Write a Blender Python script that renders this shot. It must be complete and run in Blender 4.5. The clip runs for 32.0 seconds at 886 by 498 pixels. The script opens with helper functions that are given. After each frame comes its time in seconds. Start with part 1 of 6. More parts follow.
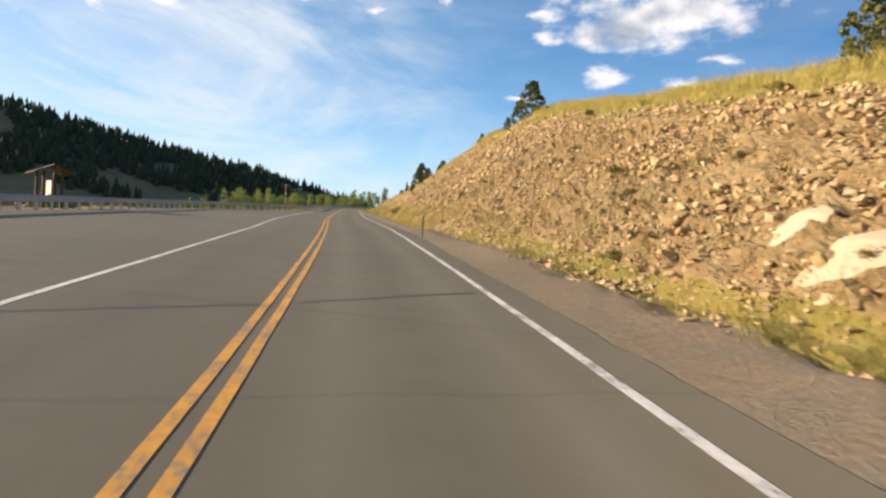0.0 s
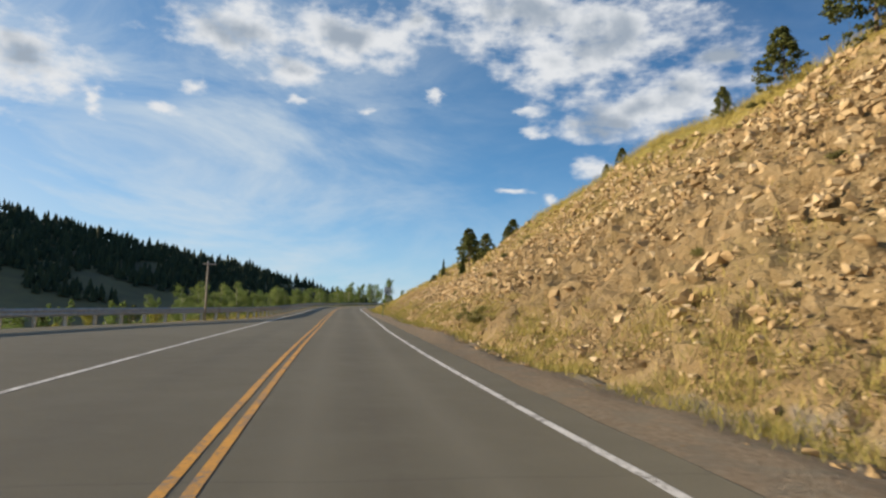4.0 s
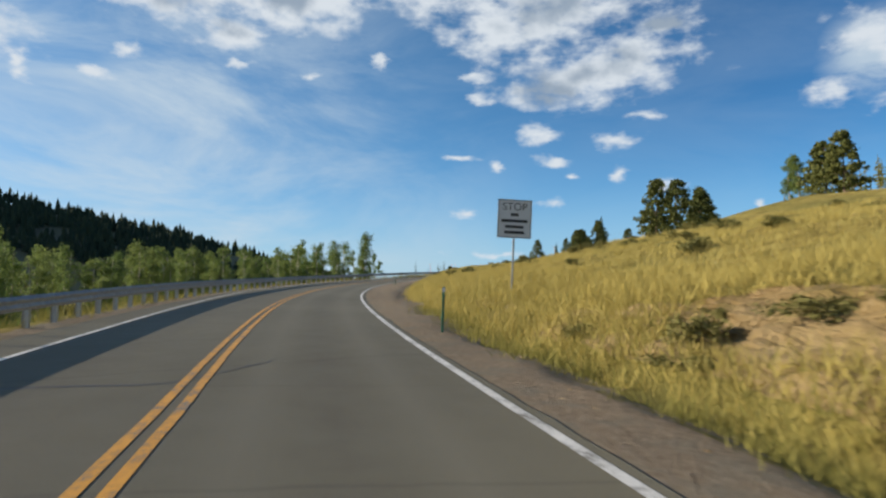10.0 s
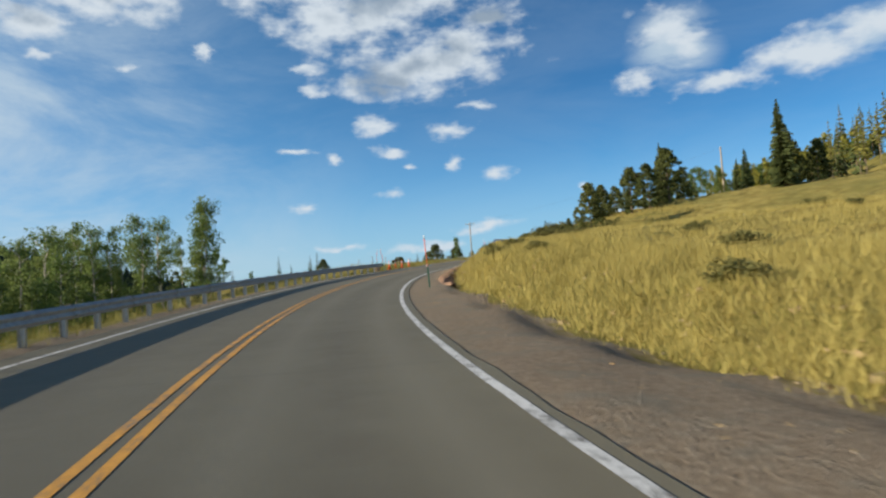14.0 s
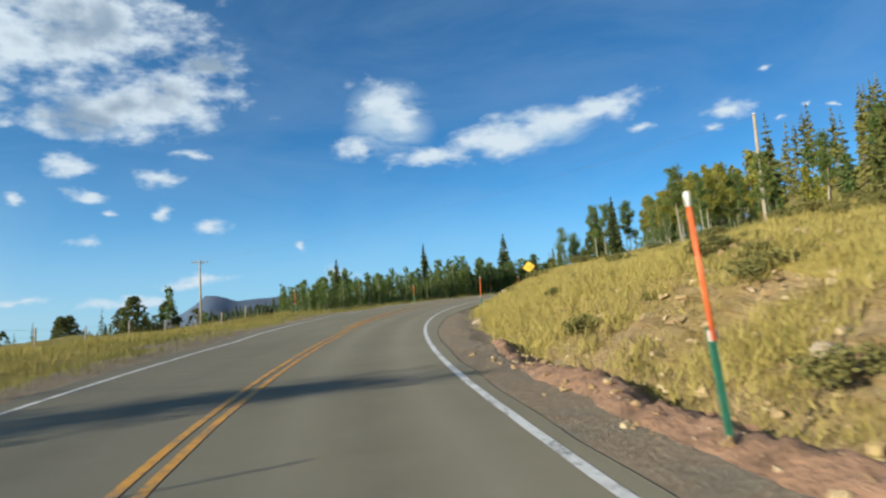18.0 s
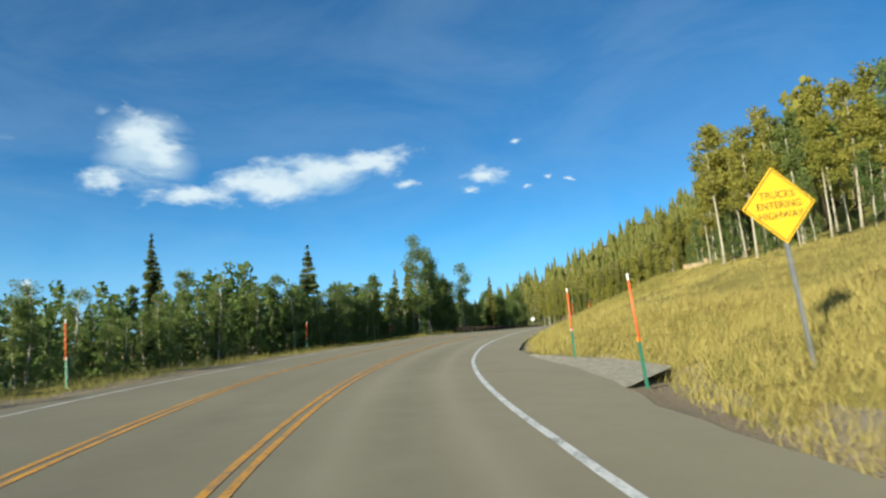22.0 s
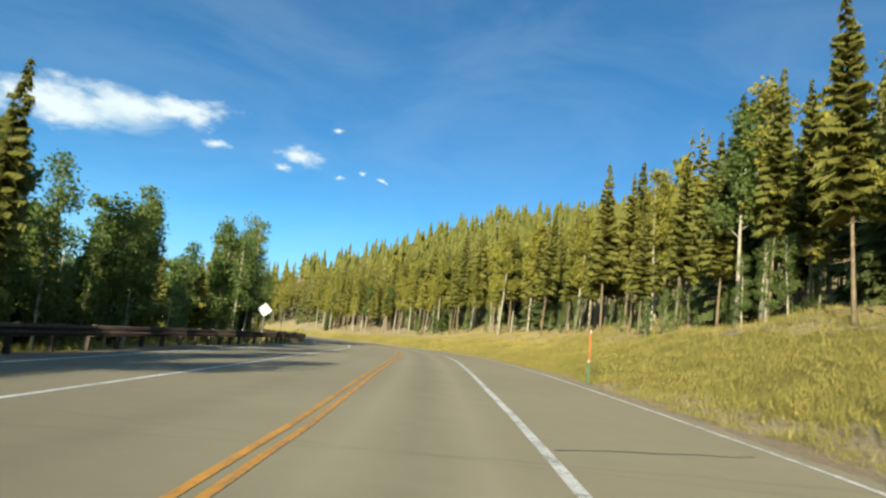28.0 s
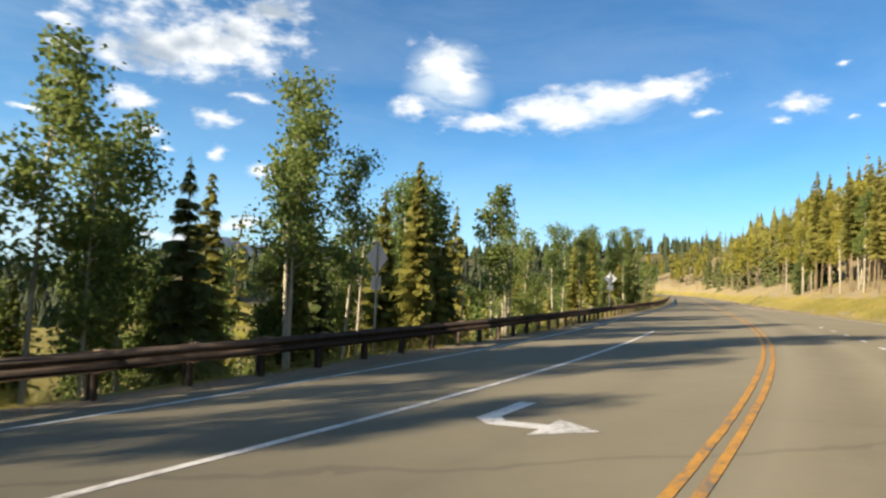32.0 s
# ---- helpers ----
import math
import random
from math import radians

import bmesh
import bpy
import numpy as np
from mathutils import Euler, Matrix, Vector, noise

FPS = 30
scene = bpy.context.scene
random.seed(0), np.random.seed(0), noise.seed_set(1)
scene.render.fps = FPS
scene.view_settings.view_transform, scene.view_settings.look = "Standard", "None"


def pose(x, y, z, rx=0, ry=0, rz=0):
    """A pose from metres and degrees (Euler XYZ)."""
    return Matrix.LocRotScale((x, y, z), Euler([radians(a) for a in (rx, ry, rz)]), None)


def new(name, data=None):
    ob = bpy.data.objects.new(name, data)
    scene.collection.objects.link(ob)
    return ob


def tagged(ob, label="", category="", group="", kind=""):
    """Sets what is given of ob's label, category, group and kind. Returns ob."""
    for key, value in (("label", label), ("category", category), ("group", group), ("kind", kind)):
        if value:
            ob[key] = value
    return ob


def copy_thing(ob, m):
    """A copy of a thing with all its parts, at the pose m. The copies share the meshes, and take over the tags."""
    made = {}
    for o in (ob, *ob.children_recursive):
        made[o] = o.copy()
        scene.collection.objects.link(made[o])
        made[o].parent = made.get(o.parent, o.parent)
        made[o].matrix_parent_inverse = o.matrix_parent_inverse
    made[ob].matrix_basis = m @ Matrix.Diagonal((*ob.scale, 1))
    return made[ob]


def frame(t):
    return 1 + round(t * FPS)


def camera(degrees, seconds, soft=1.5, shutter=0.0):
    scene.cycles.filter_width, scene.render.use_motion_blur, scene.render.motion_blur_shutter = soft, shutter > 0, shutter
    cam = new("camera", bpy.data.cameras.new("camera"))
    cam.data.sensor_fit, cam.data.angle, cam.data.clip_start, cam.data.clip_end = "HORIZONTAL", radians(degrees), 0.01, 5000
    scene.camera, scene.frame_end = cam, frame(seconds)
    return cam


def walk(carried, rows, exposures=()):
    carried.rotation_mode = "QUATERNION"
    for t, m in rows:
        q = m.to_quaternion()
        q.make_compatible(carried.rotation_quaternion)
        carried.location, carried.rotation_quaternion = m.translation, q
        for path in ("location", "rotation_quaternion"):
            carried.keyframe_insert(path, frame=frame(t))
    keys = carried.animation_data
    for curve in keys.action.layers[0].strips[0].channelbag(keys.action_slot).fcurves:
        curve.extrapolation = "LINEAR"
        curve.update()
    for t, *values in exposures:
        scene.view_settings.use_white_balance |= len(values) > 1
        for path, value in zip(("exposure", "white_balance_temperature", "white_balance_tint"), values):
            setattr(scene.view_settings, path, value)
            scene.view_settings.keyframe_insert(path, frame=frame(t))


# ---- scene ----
cam = camera(65.34, 32.0, 2.4, 0.15)
PATH = [
    (0.0, pose(0.00, 0.00, 1.47, 89.14, -3.26, -9.20)),
    (0.5, pose(0.10, 6.69, 1.89, 92.76, -3.21, -7.17)),
    (1.0, pose(0.33, 13.10, 2.14, 96.86, -2.89, -5.14)),
    (1.5, pose(0.54, 19.47, 2.39, 100.88, -3.88, -4.55)),
    (2.0, pose(0.67, 25.82, 2.74, 100.31, -2.98, -5.78)),
    (2.5, pose(0.72, 32.22, 3.07, 99.85, -1.97, -6.54)),
    (3.0, pose(0.74, 38.61, 3.34, 97.12, -2.42, -8.51)),
    (3.5, pose(0.73, 45.16, 3.58, 97.07, -1.24, -8.51)),
    (4.0, pose(0.73, 51.92, 3.77, 96.78, -1.41, -9.52)),
    (4.5, pose(0.76, 58.89, 4.01, 96.16, -1.81, -11.73)),
    (5.0, pose(0.85, 66.07, 4.29, 95.55, -2.23, -13.94)),
    (5.5, pose(1.00, 73.45, 4.61, 95.28, -2.43, -14.94)),
    (6.0, pose(1.21, 81.04, 4.96, 96.37, -3.42, -14.81)),
    (6.5, pose(1.44, 88.80, 5.29, 96.38, -2.61, -14.49)),
    (7.0, pose(1.68, 96.62, 5.63, 96.33, -2.05, -14.08)),
    (7.5, pose(1.91, 104.60, 6.00, 95.70, -2.60, -14.69)),
    (8.0, pose(2.16, 112.73, 6.23, 95.76, -3.10, -15.38)),
    (8.5, pose(2.38, 120.93, 6.58, 95.53, -2.75, -13.69)),
    (9.0, pose(2.58, 129.25, 6.97, 95.48, -1.01, -13.57)),
    (9.5, pose(2.78, 137.59, 7.32, 94.56, -0.31, -14.08)),
    (10.0, pose(3.00, 145.98, 7.62, 94.15, -0.41, -13.81)),
    (10.5, pose(3.32, 154.24, 7.95, 94.31, 1.19, -15.65)),
    (11.0, pose(3.77, 162.49, 8.35, 95.07, 1.92, -15.40)),
    (11.5, pose(4.36, 170.74, 8.71, 93.55, 1.18, -18.77)),
    (12.0, pose(5.15, 178.87, 9.03, 94.81, 1.22, -20.21)),
    (12.5, pose(6.17, 186.81, 9.33, 93.52, 2.56, -21.77)),
    (13.0, pose(7.45, 194.68, 9.61, 94.61, 2.76, -21.79)),
    (13.5, pose(9.02, 202.52, 9.91, 92.83, 3.86, -24.90)),
    (14.0, pose(10.87, 210.28, 10.23, 93.11, 3.80, -26.54)),
    (14.5, pose(13.03, 217.97, 10.59, 93.73, 3.69, -30.16)),
    (15.0, pose(15.54, 225.58, 10.98, 94.35, 3.63, -33.77)),
    (15.5, pose(18.45, 233.12, 11.38, 94.64, 3.61, -35.42)),
    (16.0, pose(21.78, 240.56, 11.79, 96.05, 4.37, -38.45)),
    (16.5, pose(25.53, 247.72, 12.21, 96.01, 4.31, -41.33)),
    (17.0, pose(29.74, 254.64, 12.67, 96.85, 2.84, -44.26)),
    (17.5, pose(34.27, 261.21, 13.14, 95.70, 3.58, -46.93)),
    (18.0, pose(39.22, 267.53, 13.51, 96.50, 3.58, -49.94)),
    (18.5, pose(44.56, 273.64, 13.93, 96.71, 2.49, -52.55)),
    (19.0, pose(50.23, 279.51, 14.31, 96.98, 2.82, -54.30)),
    (19.5, pose(56.17, 285.09, 14.74, 97.70, 3.29, -56.48)),
    (20.0, pose(62.37, 290.41, 15.19, 97.01, 0.57, -58.20)),
    (20.5, pose(68.88, 295.60, 15.65, 97.45, 1.68, -61.28)),
    (21.0, pose(75.43, 300.35, 16.11, 97.35, 3.81, -65.37)),
    (21.5, pose(82.16, 304.74, 16.64, 101.05, 1.71, -65.06)),
    (22.0, pose(88.88, 308.61, 17.13, 99.31, 3.62, -69.42)),
    (22.5, pose(95.84, 312.09, 17.58, 99.06, 5.13, -72.13)),
    (23.0, pose(102.93, 315.16, 18.03, 99.23, 4.04, -75.65)),
    (23.5, pose(110.07, 317.76, 18.55, 98.88, 4.80, -80.71)),
    (24.0, pose(117.34, 319.93, 19.00, 99.05, 4.65, -83.03)),
    (24.5, pose(124.78, 321.67, 19.45, 99.52, 6.08, -85.73)),
    (25.0, pose(132.40, 323.01, 19.92, 99.38, 5.20, -87.11)),
    (25.5, pose(140.16, 324.02, 20.43, 99.14, 3.26, -90.13)),
    (26.0, pose(148.04, 324.74, 20.95, 99.00, 1.30, -93.14)),
    (26.5, pose(156.03, 325.22, 21.44, 98.97, 0.41, -94.50)),
    (27.0, pose(164.14, 325.51, 21.82, 101.92, -3.09, -91.64)),
    (27.5, pose(172.36, 325.66, 22.15, 101.46, -4.39, -86.47)),
    (28.0, pose(180.62, 325.84, 22.54, 99.41, -6.88, -87.96)),
    (28.5, pose(189.02, 326.15, 22.97, 98.82, -8.13, -86.62)),
    (29.0, pose(197.49, 326.60, 23.39, 98.31, -6.27, -79.28)),
    (29.5, pose(205.92, 327.17, 23.71, 96.42, -4.09, -93.33)),
    (30.0, pose(214.58, 327.84, 23.97, 94.13, -3.46, -77.36)),
    (30.5, pose(223.31, 328.62, 24.22, 94.62, -5.20, -77.64)),
    (31.0, pose(231.95, 329.58, 24.42, 92.60, -1.93, -65.14)),
    (31.5, pose(240.60, 330.76, 24.71, 93.98, -3.43, -54.80)),
    (32.0, pose(249.05, 332.17, 24.94, 93.65, -2.79, -46.92)),
]
walk(cam, PATH, [(0.0, 1.3, 6900, 14), (0.6, 1.0, 6600, 11), (1.1, 0.95, 6450, 9), (1.8, 0.84, 6450, 9), (6.0, 0.84, 6450, 9), (9.0, 0.8, 6150, 7), (12.0, 0.7, 5950, 6), (16.0, 0.74, 5850, 3), (20.0, 0.88, 5600, -1), (24.0, 1.02, 5900, -5), (28.0, 1.16, 6120, -3), (30.0, 1.18, 6250, -1), (31.0, 1.2, 6250, 2), (32.0, 1.38, 6600, 8)])

# ---- sun, sky and clouds ----
SUN_YAW, SUN_UP = 75.0, 15.5      # degrees left of +y, above the horizon


def azel(az, el):
    a, e = radians(az), radians(el)
    return Vector((-math.sin(a) * math.cos(e), math.cos(a) * math.cos(e), math.sin(e)))


sun = new("sun", bpy.data.lights.new("sun", "SUN"))
sun.data.energy, sun.data.angle, sun.data.color = 5.0, radians(0.6), (1.0, 0.82, 0.6)
sun.rotation_euler = azel(SUN_YAW, SUN_UP).to_track_quat("Z", "Y").to_euler()
sun.location = (0, 0, 120)

# clouds: azimuth (left of +y), elevation, half width, half height (degrees)
CLOUDS = [(26.0, 18.5, 5.6, 1.9), (22.2, 18.2, 3.3, 1.6), (27.1, 15.5, 3.8, 1.4), (7.9, 23.1, 4.9, 1.9), (-.8, 23.3, 5.9, 2.0), (3.4, 20.4, 2.3, 1.2), (-6.8, 24.7, 2.0, 1.2), (-15.7, 25.7, 6.6, 2.6), (-23.1, 23.5, 7.0, 2.8),
          (-26.2, 18.1, 5.9, 1.8), (-28.7, 19.1, 3.3, 1.4), (-31.7, 21.4, 2.1, .8), (-18.6, 21.6, 4.2, 2.1), (-23.6, 16.9, 3.3, 1.4)]
THIN = [(-45.5, 19.0, 2.3, 1.8), (-47.6, 17.3, 1.7, 1.2), (-43.6, 15.2, 1.6, 1.0)]
LONG = [(-50.0, 14.3, 3.7, .9), (-55.8, 15.4, 4.0, 1.3), (-60.2, 16.0, 2.8, 1.2), (-65.5, 16.8, 2.9, .9), (-74.1, 15.1, 1.7, .75)]
PUFFS = [(18.6, 16.6, .8, .9), (18.0, 15.7, .9, .8), (13.5, 16.7, 1.2, .56), (11.4, 18.3, 1.2, .56), (3.2, 18.1, 1.2, .38), (-8.4, 19.1, .5, .56), (-2.6, 18.0, .9, .28), (-16.9, 16.4, 1.1, .66), (-15.7, 17.9, 1.8, .52), (-21.8, 13.5, 1.7, .7), (-27.9, 12.8, 2.1, .66), (-22.9, 11.5, 1.6, .42), (-30.4, 14.4, 1.5, .42)]
PUFFS += [(-15.1, 11.8, 1.4, .38), (-18.4, 11.0, .6, .52), (-28.5, 10.3, .7, .61), (-31.8, 9.1, 1.6, .8), (-22.9, 8.1, 1.0, .61), (-15.6, 7.3, 1.3, .47), (-24.0, 10.4, .8, .28), (-38.6, 7.2, .5, .38), (-18.0, 3.9, 3.3, .38), (-25.5, 3.4, 3.8, .47), (-30.2, 4.8, 3.3, .47), (-41.6, 4.8, 1.3, .8)]
PUFFS += [(-67.4, 14.6, 1.0, .38), (-76.7, 17.6, .6, .33), (-72.5, 13.8, 1.0, .33), (-77.3, 14.1, .6, .28), (-79.4, 14.7, .4, .23), (-80.9, 14.3, .4, .19)]
world = bpy.data.worlds.new("sky")
scene.world, world.use_nodes = world, True
nt = world.node_tree
nt.nodes.clear()


def wn(kind, **values):
    n = nt.nodes.new(kind)
    for k, v in values.items():
        setattr(n, k, v) if not isinstance(v, (tuple, list)) else None
    return n


def wmath(op, a, b=None, c=None, clamp=False):
    n = nt.nodes.new("ShaderNodeMath")
    n.operation, n.use_clamp = op, clamp
    for i, v in enumerate((a, b, c)):
        if v is None:
            continue
        if isinstance(v, (int, float)):
            n.inputs[i].default_value = v
        else:
            nt.links.new(v, n.inputs[i])
    return n.outputs[0]


def wvec(op, a, b):
    n = nt.nodes.new("ShaderNodeVectorMath")
    n.operation = op
    for i, v in enumerate((a, b)):
        if v is None:
            continue
        if isinstance(v, tuple):
            n.inputs[i].default_value = v
        else:
            nt.links.new(v, n.inputs[i])
    return n.outputs["Value"] if op in ("LENGTH", "DOT_PRODUCT") else n.outputs[0]


def wnoise(vec, scale, detail, rough=0.55, dist=0.0):
    n = nt.nodes.new("ShaderNodeTexNoise")
    n.inputs["Scale"].default_value, n.inputs["Detail"].default_value = scale, detail
    n.inputs["Roughness"].default_value, n.inputs["Distortion"].default_value = rough, dist
    nt.links.new(vec, n.inputs["Vector"])
    return n.outputs["Fac"]


def wramp(v, a, b, c=0.0, d=1.0):
    n = nt.nodes.new("ShaderNodeMapRange")
    n.interpolation_type = "SMOOTHSTEP"
    nt.links.new(v, n.inputs[0])
    for i, x in enumerate((a, b, c, d)):
        n.inputs[i + 1].default_value = x
    return n.outputs[0]


def wmix(fac, a, b):
    n = nt.nodes.new("ShaderNodeMix")
    n.data_type = "RGBA"
    for sock, v in ((n.inputs[0], fac), (n.inputs[6], a), (n.inputs[7], b)):
        if isinstance(v, tuple):
            sock.default_value = (*v, 1)
        else:
            nt.links.new(v, sock)
    return n.outputs[2]


coord = nt.nodes.new("ShaderNodeTexCoord").outputs["Generated"]
sep = nt.nodes.new("ShaderNodeSeparateXYZ")
nt.links.new(coord, sep.inputs[0])
az_d = wmath("MULTIPLY", wmath("ARCTAN2", wmath("MULTIPLY", sep.outputs[0], -1.0), sep.outputs[1]), 57.2958)
el_d = wmath("MULTIPLY", wmath("ARCSINE", sep.outputs[2]), 57.2958)
comb = nt.nodes.new("ShaderNodeCombineXYZ")
nt.links.new(az_d, comb.inputs[0])
nt.links.new(el_d, comb.inputs[1])
flat = comb.outputs[0]
squash = wvec("MULTIPLY", flat, (.62, 1.15, 1.0))
swirl = nt.nodes.new("ShaderNodeTexNoise")
swirl.inputs["Scale"].default_value, swirl.inputs["Detail"].default_value, swirl.inputs["Roughness"].default_value = .3, 5, .6
nt.links.new(squash, swirl.inputs["Vector"])
bent = wvec("ADD", flat, wvec("MULTIPLY", wvec("SUBTRACT", swirl.outputs["Color"], (.5, .5, .5)), (4.6, 2.4, 0.0)))
ragged = wnoise(squash, 0.5, 5, 0.5)
fine = wnoise(squash, 1.7, 4, 0.55)
field, bulk = None, None
for table, k, big in ((CLOUDS, 1.08, 1.06), (THIN, .72, 1.1), (LONG, .98, 1.02), (PUFFS, .84, .98)):
    for a, e, wd, h in table:
        wd, h = wd * big, h * big
        off = wvec("MULTIPLY", wvec("SUBTRACT", bent, (a, e, 0.0)), (1 / wd, 1 / h, 0.0))
        g = wmath("SUBTRACT", 1.05 * k, wmath("MULTIPLY", wvec("LENGTH", off, None), .85))
        field = g if field is None else wmath("SMOOTH_MAX", field, g, .45)
        if table is CLOUDS:
            bulk = field
field = wmath("MAXIMUM", field, -2.0)
# more cloud of the same kind behind and overhead
rest = wmath("MULTIPLY_ADD", wramp(wmath("ABSOLUTE", wmath("ADD", az_d, 30.0)), 62, 85), 1.0, wramp(el_d, 36, 48))
wide = wmath("MULTIPLY", wmath("MINIMUM", rest, 1.0), wmath("SUBTRACT", wnoise(flat, .05, 3), .42))
field = wmath("MAXIMUM", field, wmath("MULTIPLY_ADD", wide, 4.5, -.9))
dense = wmath("ADD", field, wmath("MULTIPLY", wmath("SUBTRACT", wmath("MULTIPLY_ADD", fine, .36, ragged), .685), 2.3))
cover = wramp(dense, -.12, .95)
thick = wramp(wmath("ADD", bulk, wmath("MULTIPLY", wmath("SUBTRACT", wnoise(flat, .2, 4, .5), .5), 3.2)), .4, 1.3)
# high thin streaks
streak_map = nt.nodes.new("ShaderNodeMapping")
nt.links.new(flat, streak_map.inputs[0])
streak_map.inputs["Rotation"].default_value = (0, 0, 0.35)
streak_map.inputs["Scale"].default_value = (0.045, 0.13, 1)
streak = wnoise(streak_map.outputs[0], 1.0, 7, 0.62, 0.6)
left = wramp(wmath("ADD", az_d, wmath("MULTIPLY", el_d, -0.25)), -26.0, 4.0)
veil = wmath("MULTIPLY", wmath("MULTIPLY_ADD", wramp(streak, .34, .7), .75, .18), wmath("MULTIPLY_ADD", wmath("MULTIPLY", left, wramp(el_d, 27, 15, .3, 1.0)), .85, .12))
haze = wmath("MULTIPLY", wramp(az_d, -5, 40), wramp(el_d, 26, 2))
veil = wmath("MAXIMUM", veil, wmath("MULTIPLY", haze, .92))
low = wmath("MULTIPLY", wramp(el_d, 11.0, 0.0), .72)

sky = nt.nodes.new("ShaderNodeTexSky")
sky.sky_type, sky.sun_disc = "NISHITA", False
sky.sun_elevation, sky.sun_rotation = radians(SUN_UP + 12), radians(-SUN_YAW)
sky.altitude, sky.air_density, sky.dust_density, sky.ozone_density = 2700, 1.0, 0.6, 2.2
hue = nt.nodes.new("ShaderNodeHueSaturation")
hue.inputs["Saturation"].default_value = 1.0
nt.links.new(sky.outputs[0], hue.inputs["Color"])
tone = nt.nodes.new("ShaderNodeVectorMath")
tone.operation = "MULTIPLY"
tone.inputs[1].default_value = (.68, 1.27, 1.44)
nt.links.new(hue.outputs[0], tone.inputs[0])
deep_side = wmath("MULTIPLY", wramp(az_d, -8, -40), wramp(el_d, 6, 18))
clear = wmix(deep_side, tone.outputs[0], wvec("MULTIPLY", tone.outputs[0], (.74, .82, .9)))
base = wmix(low, clear, (5.0, 6.4, 7.5))
wisp = None
for a, e, wd, h in [(-46.5, 17.4, 5.0, 4.2), (-58, 15.6, 8.0, 2.6)]:
    off = wvec("MULTIPLY", wvec("SUBTRACT", flat, (a, e, 0.0)), (1 / wd, 1 / h, 0.0))
    g = wramp(wvec("LENGTH", off, None), 1.0, .2)
    wisp = g if wisp is None else wmath("MAXIMUM", wisp, g)
veil = wmath("MAXIMUM", veil, wmath("MULTIPLY", wisp, wmath("MULTIPLY", wramp(wnoise(streak_map.outputs[0], 3.2, 6, .6, .8), .28, .66), .8)))
base = wmix(veil, base, (7.0, 7.7, 8.2))
cloud_col = wmix(thick, (8.3, 8.4, 8.6), (3.7, 4.3, 5.1))
col = wmix(cover, base, cloud_col)
back = nt.nodes.new("ShaderNodeBackground")
back.inputs["Strength"].default_value = 0.052
nt.links.new(col, back.inputs["Color"])
nt.links.new(back.outputs[0], nt.nodes.new("ShaderNodeOutputWorld").inputs["Surface"])

# ---- materials ----
def mat(name):
    m = bpy.data.materials.new(name)
    m.use_nodes = True
    return m, m.node_tree.nodes, m.node_tree.links, m.node_tree.nodes["Principled BSDF"]


def noise_node(nodes, links, scale, detail=6, rough=0.6, vec=None, dist=0.0):
    n = nodes.new("ShaderNodeTexNoise")
    n.inputs["Scale"].default_value, n.inputs["Detail"].default_value = scale, detail
    n.inputs["Roughness"].default_value, n.inputs["Distortion"].default_value = rough, dist
    if vec is not None:
        links.new(vec, n.inputs["Vector"])
    return n.outputs["Fac"]


def ramp_node(nodes, links, fac, stops):
    n = nodes.new("ShaderNodeValToRGB")
    while len(n.color_ramp.elements) < len(stops):
        n.color_ramp.elements.new(0.5)
    for el, (p, c) in zip(n.color_ramp.elements, stops):
        el.position, el.color = p, (*c, 1)
    links.new(fac, n.inputs[0])
    return n.outputs[0]


def mix_node(nodes, links, fac, a, b, mode="MIX"):
    n = nodes.new("ShaderNodeMix")
    n.data_type, n.blend_type = "RGBA", mode
    for s, v in ((n.inputs[0], fac), (n.inputs[6], a), (n.inputs[7], b)):
        if isinstance(v, tuple):
            s.default_value = (*v, 1)
        elif isinstance(v, (int, float)):
            s.default_value = v
        else:
            links.new(v, s)
    return n.outputs[2]


def math_node(nodes, links, op, a, b=0.0, clamp=False):
    n = nodes.new("ShaderNodeMath")
    n.operation, n.use_clamp = op, clamp
    for s, v in ((n.inputs[0], a), (n.inputs[1], b)):
        if isinstance(v, (int, float)):
            s.default_value = v
        else:
            links.new(v, s)
    return n.outputs[0]


def bump(nodes, links, bsdf, height, dist, strength=1.0):
    n = nodes.new("ShaderNodeBump")
    n.inputs["Distance"].default_value, n.inputs["Strength"].default_value = dist, strength
    links.new(height, n.inputs["Height"])
    links.new(n.outputs[0], bsdf.inputs["Normal"])


def obj_vec(nodes):
    return nodes.new("ShaderNodeTexCoord").outputs["Object"]


def plain(name, color, rough=0.6, metal=0.0, vary=0.12, scale=8.0, relief=0.0):
    """A paint, wood or metal with a little grain and dirt."""
    m, N, L, B = mat(name)
    v = obj_vec(N)
    f = noise_node(N, L, scale, 5, .6, v)
    g = noise_node(N, L, scale * 7, 4, .6, v)
    lo, hi = tuple(c * (1 - vary * 1.6) for c in color), tuple(min(1, c * (1 + vary)) for c in color)
    c1 = ramp_node(N, L, f, [(.3, lo), (.7, hi)])
    c2 = mix_node(N, L, math_node(N, L, "MULTIPLY", g, .25), c1, tuple(c * .55 for c in color))
    L.new(c2, B.inputs["Base Color"])
    B.inputs["Roughness"].default_value, B.inputs["Metallic"].default_value = rough, metal
    if relief:
        bump(N, L, B, g, relief)
    return m


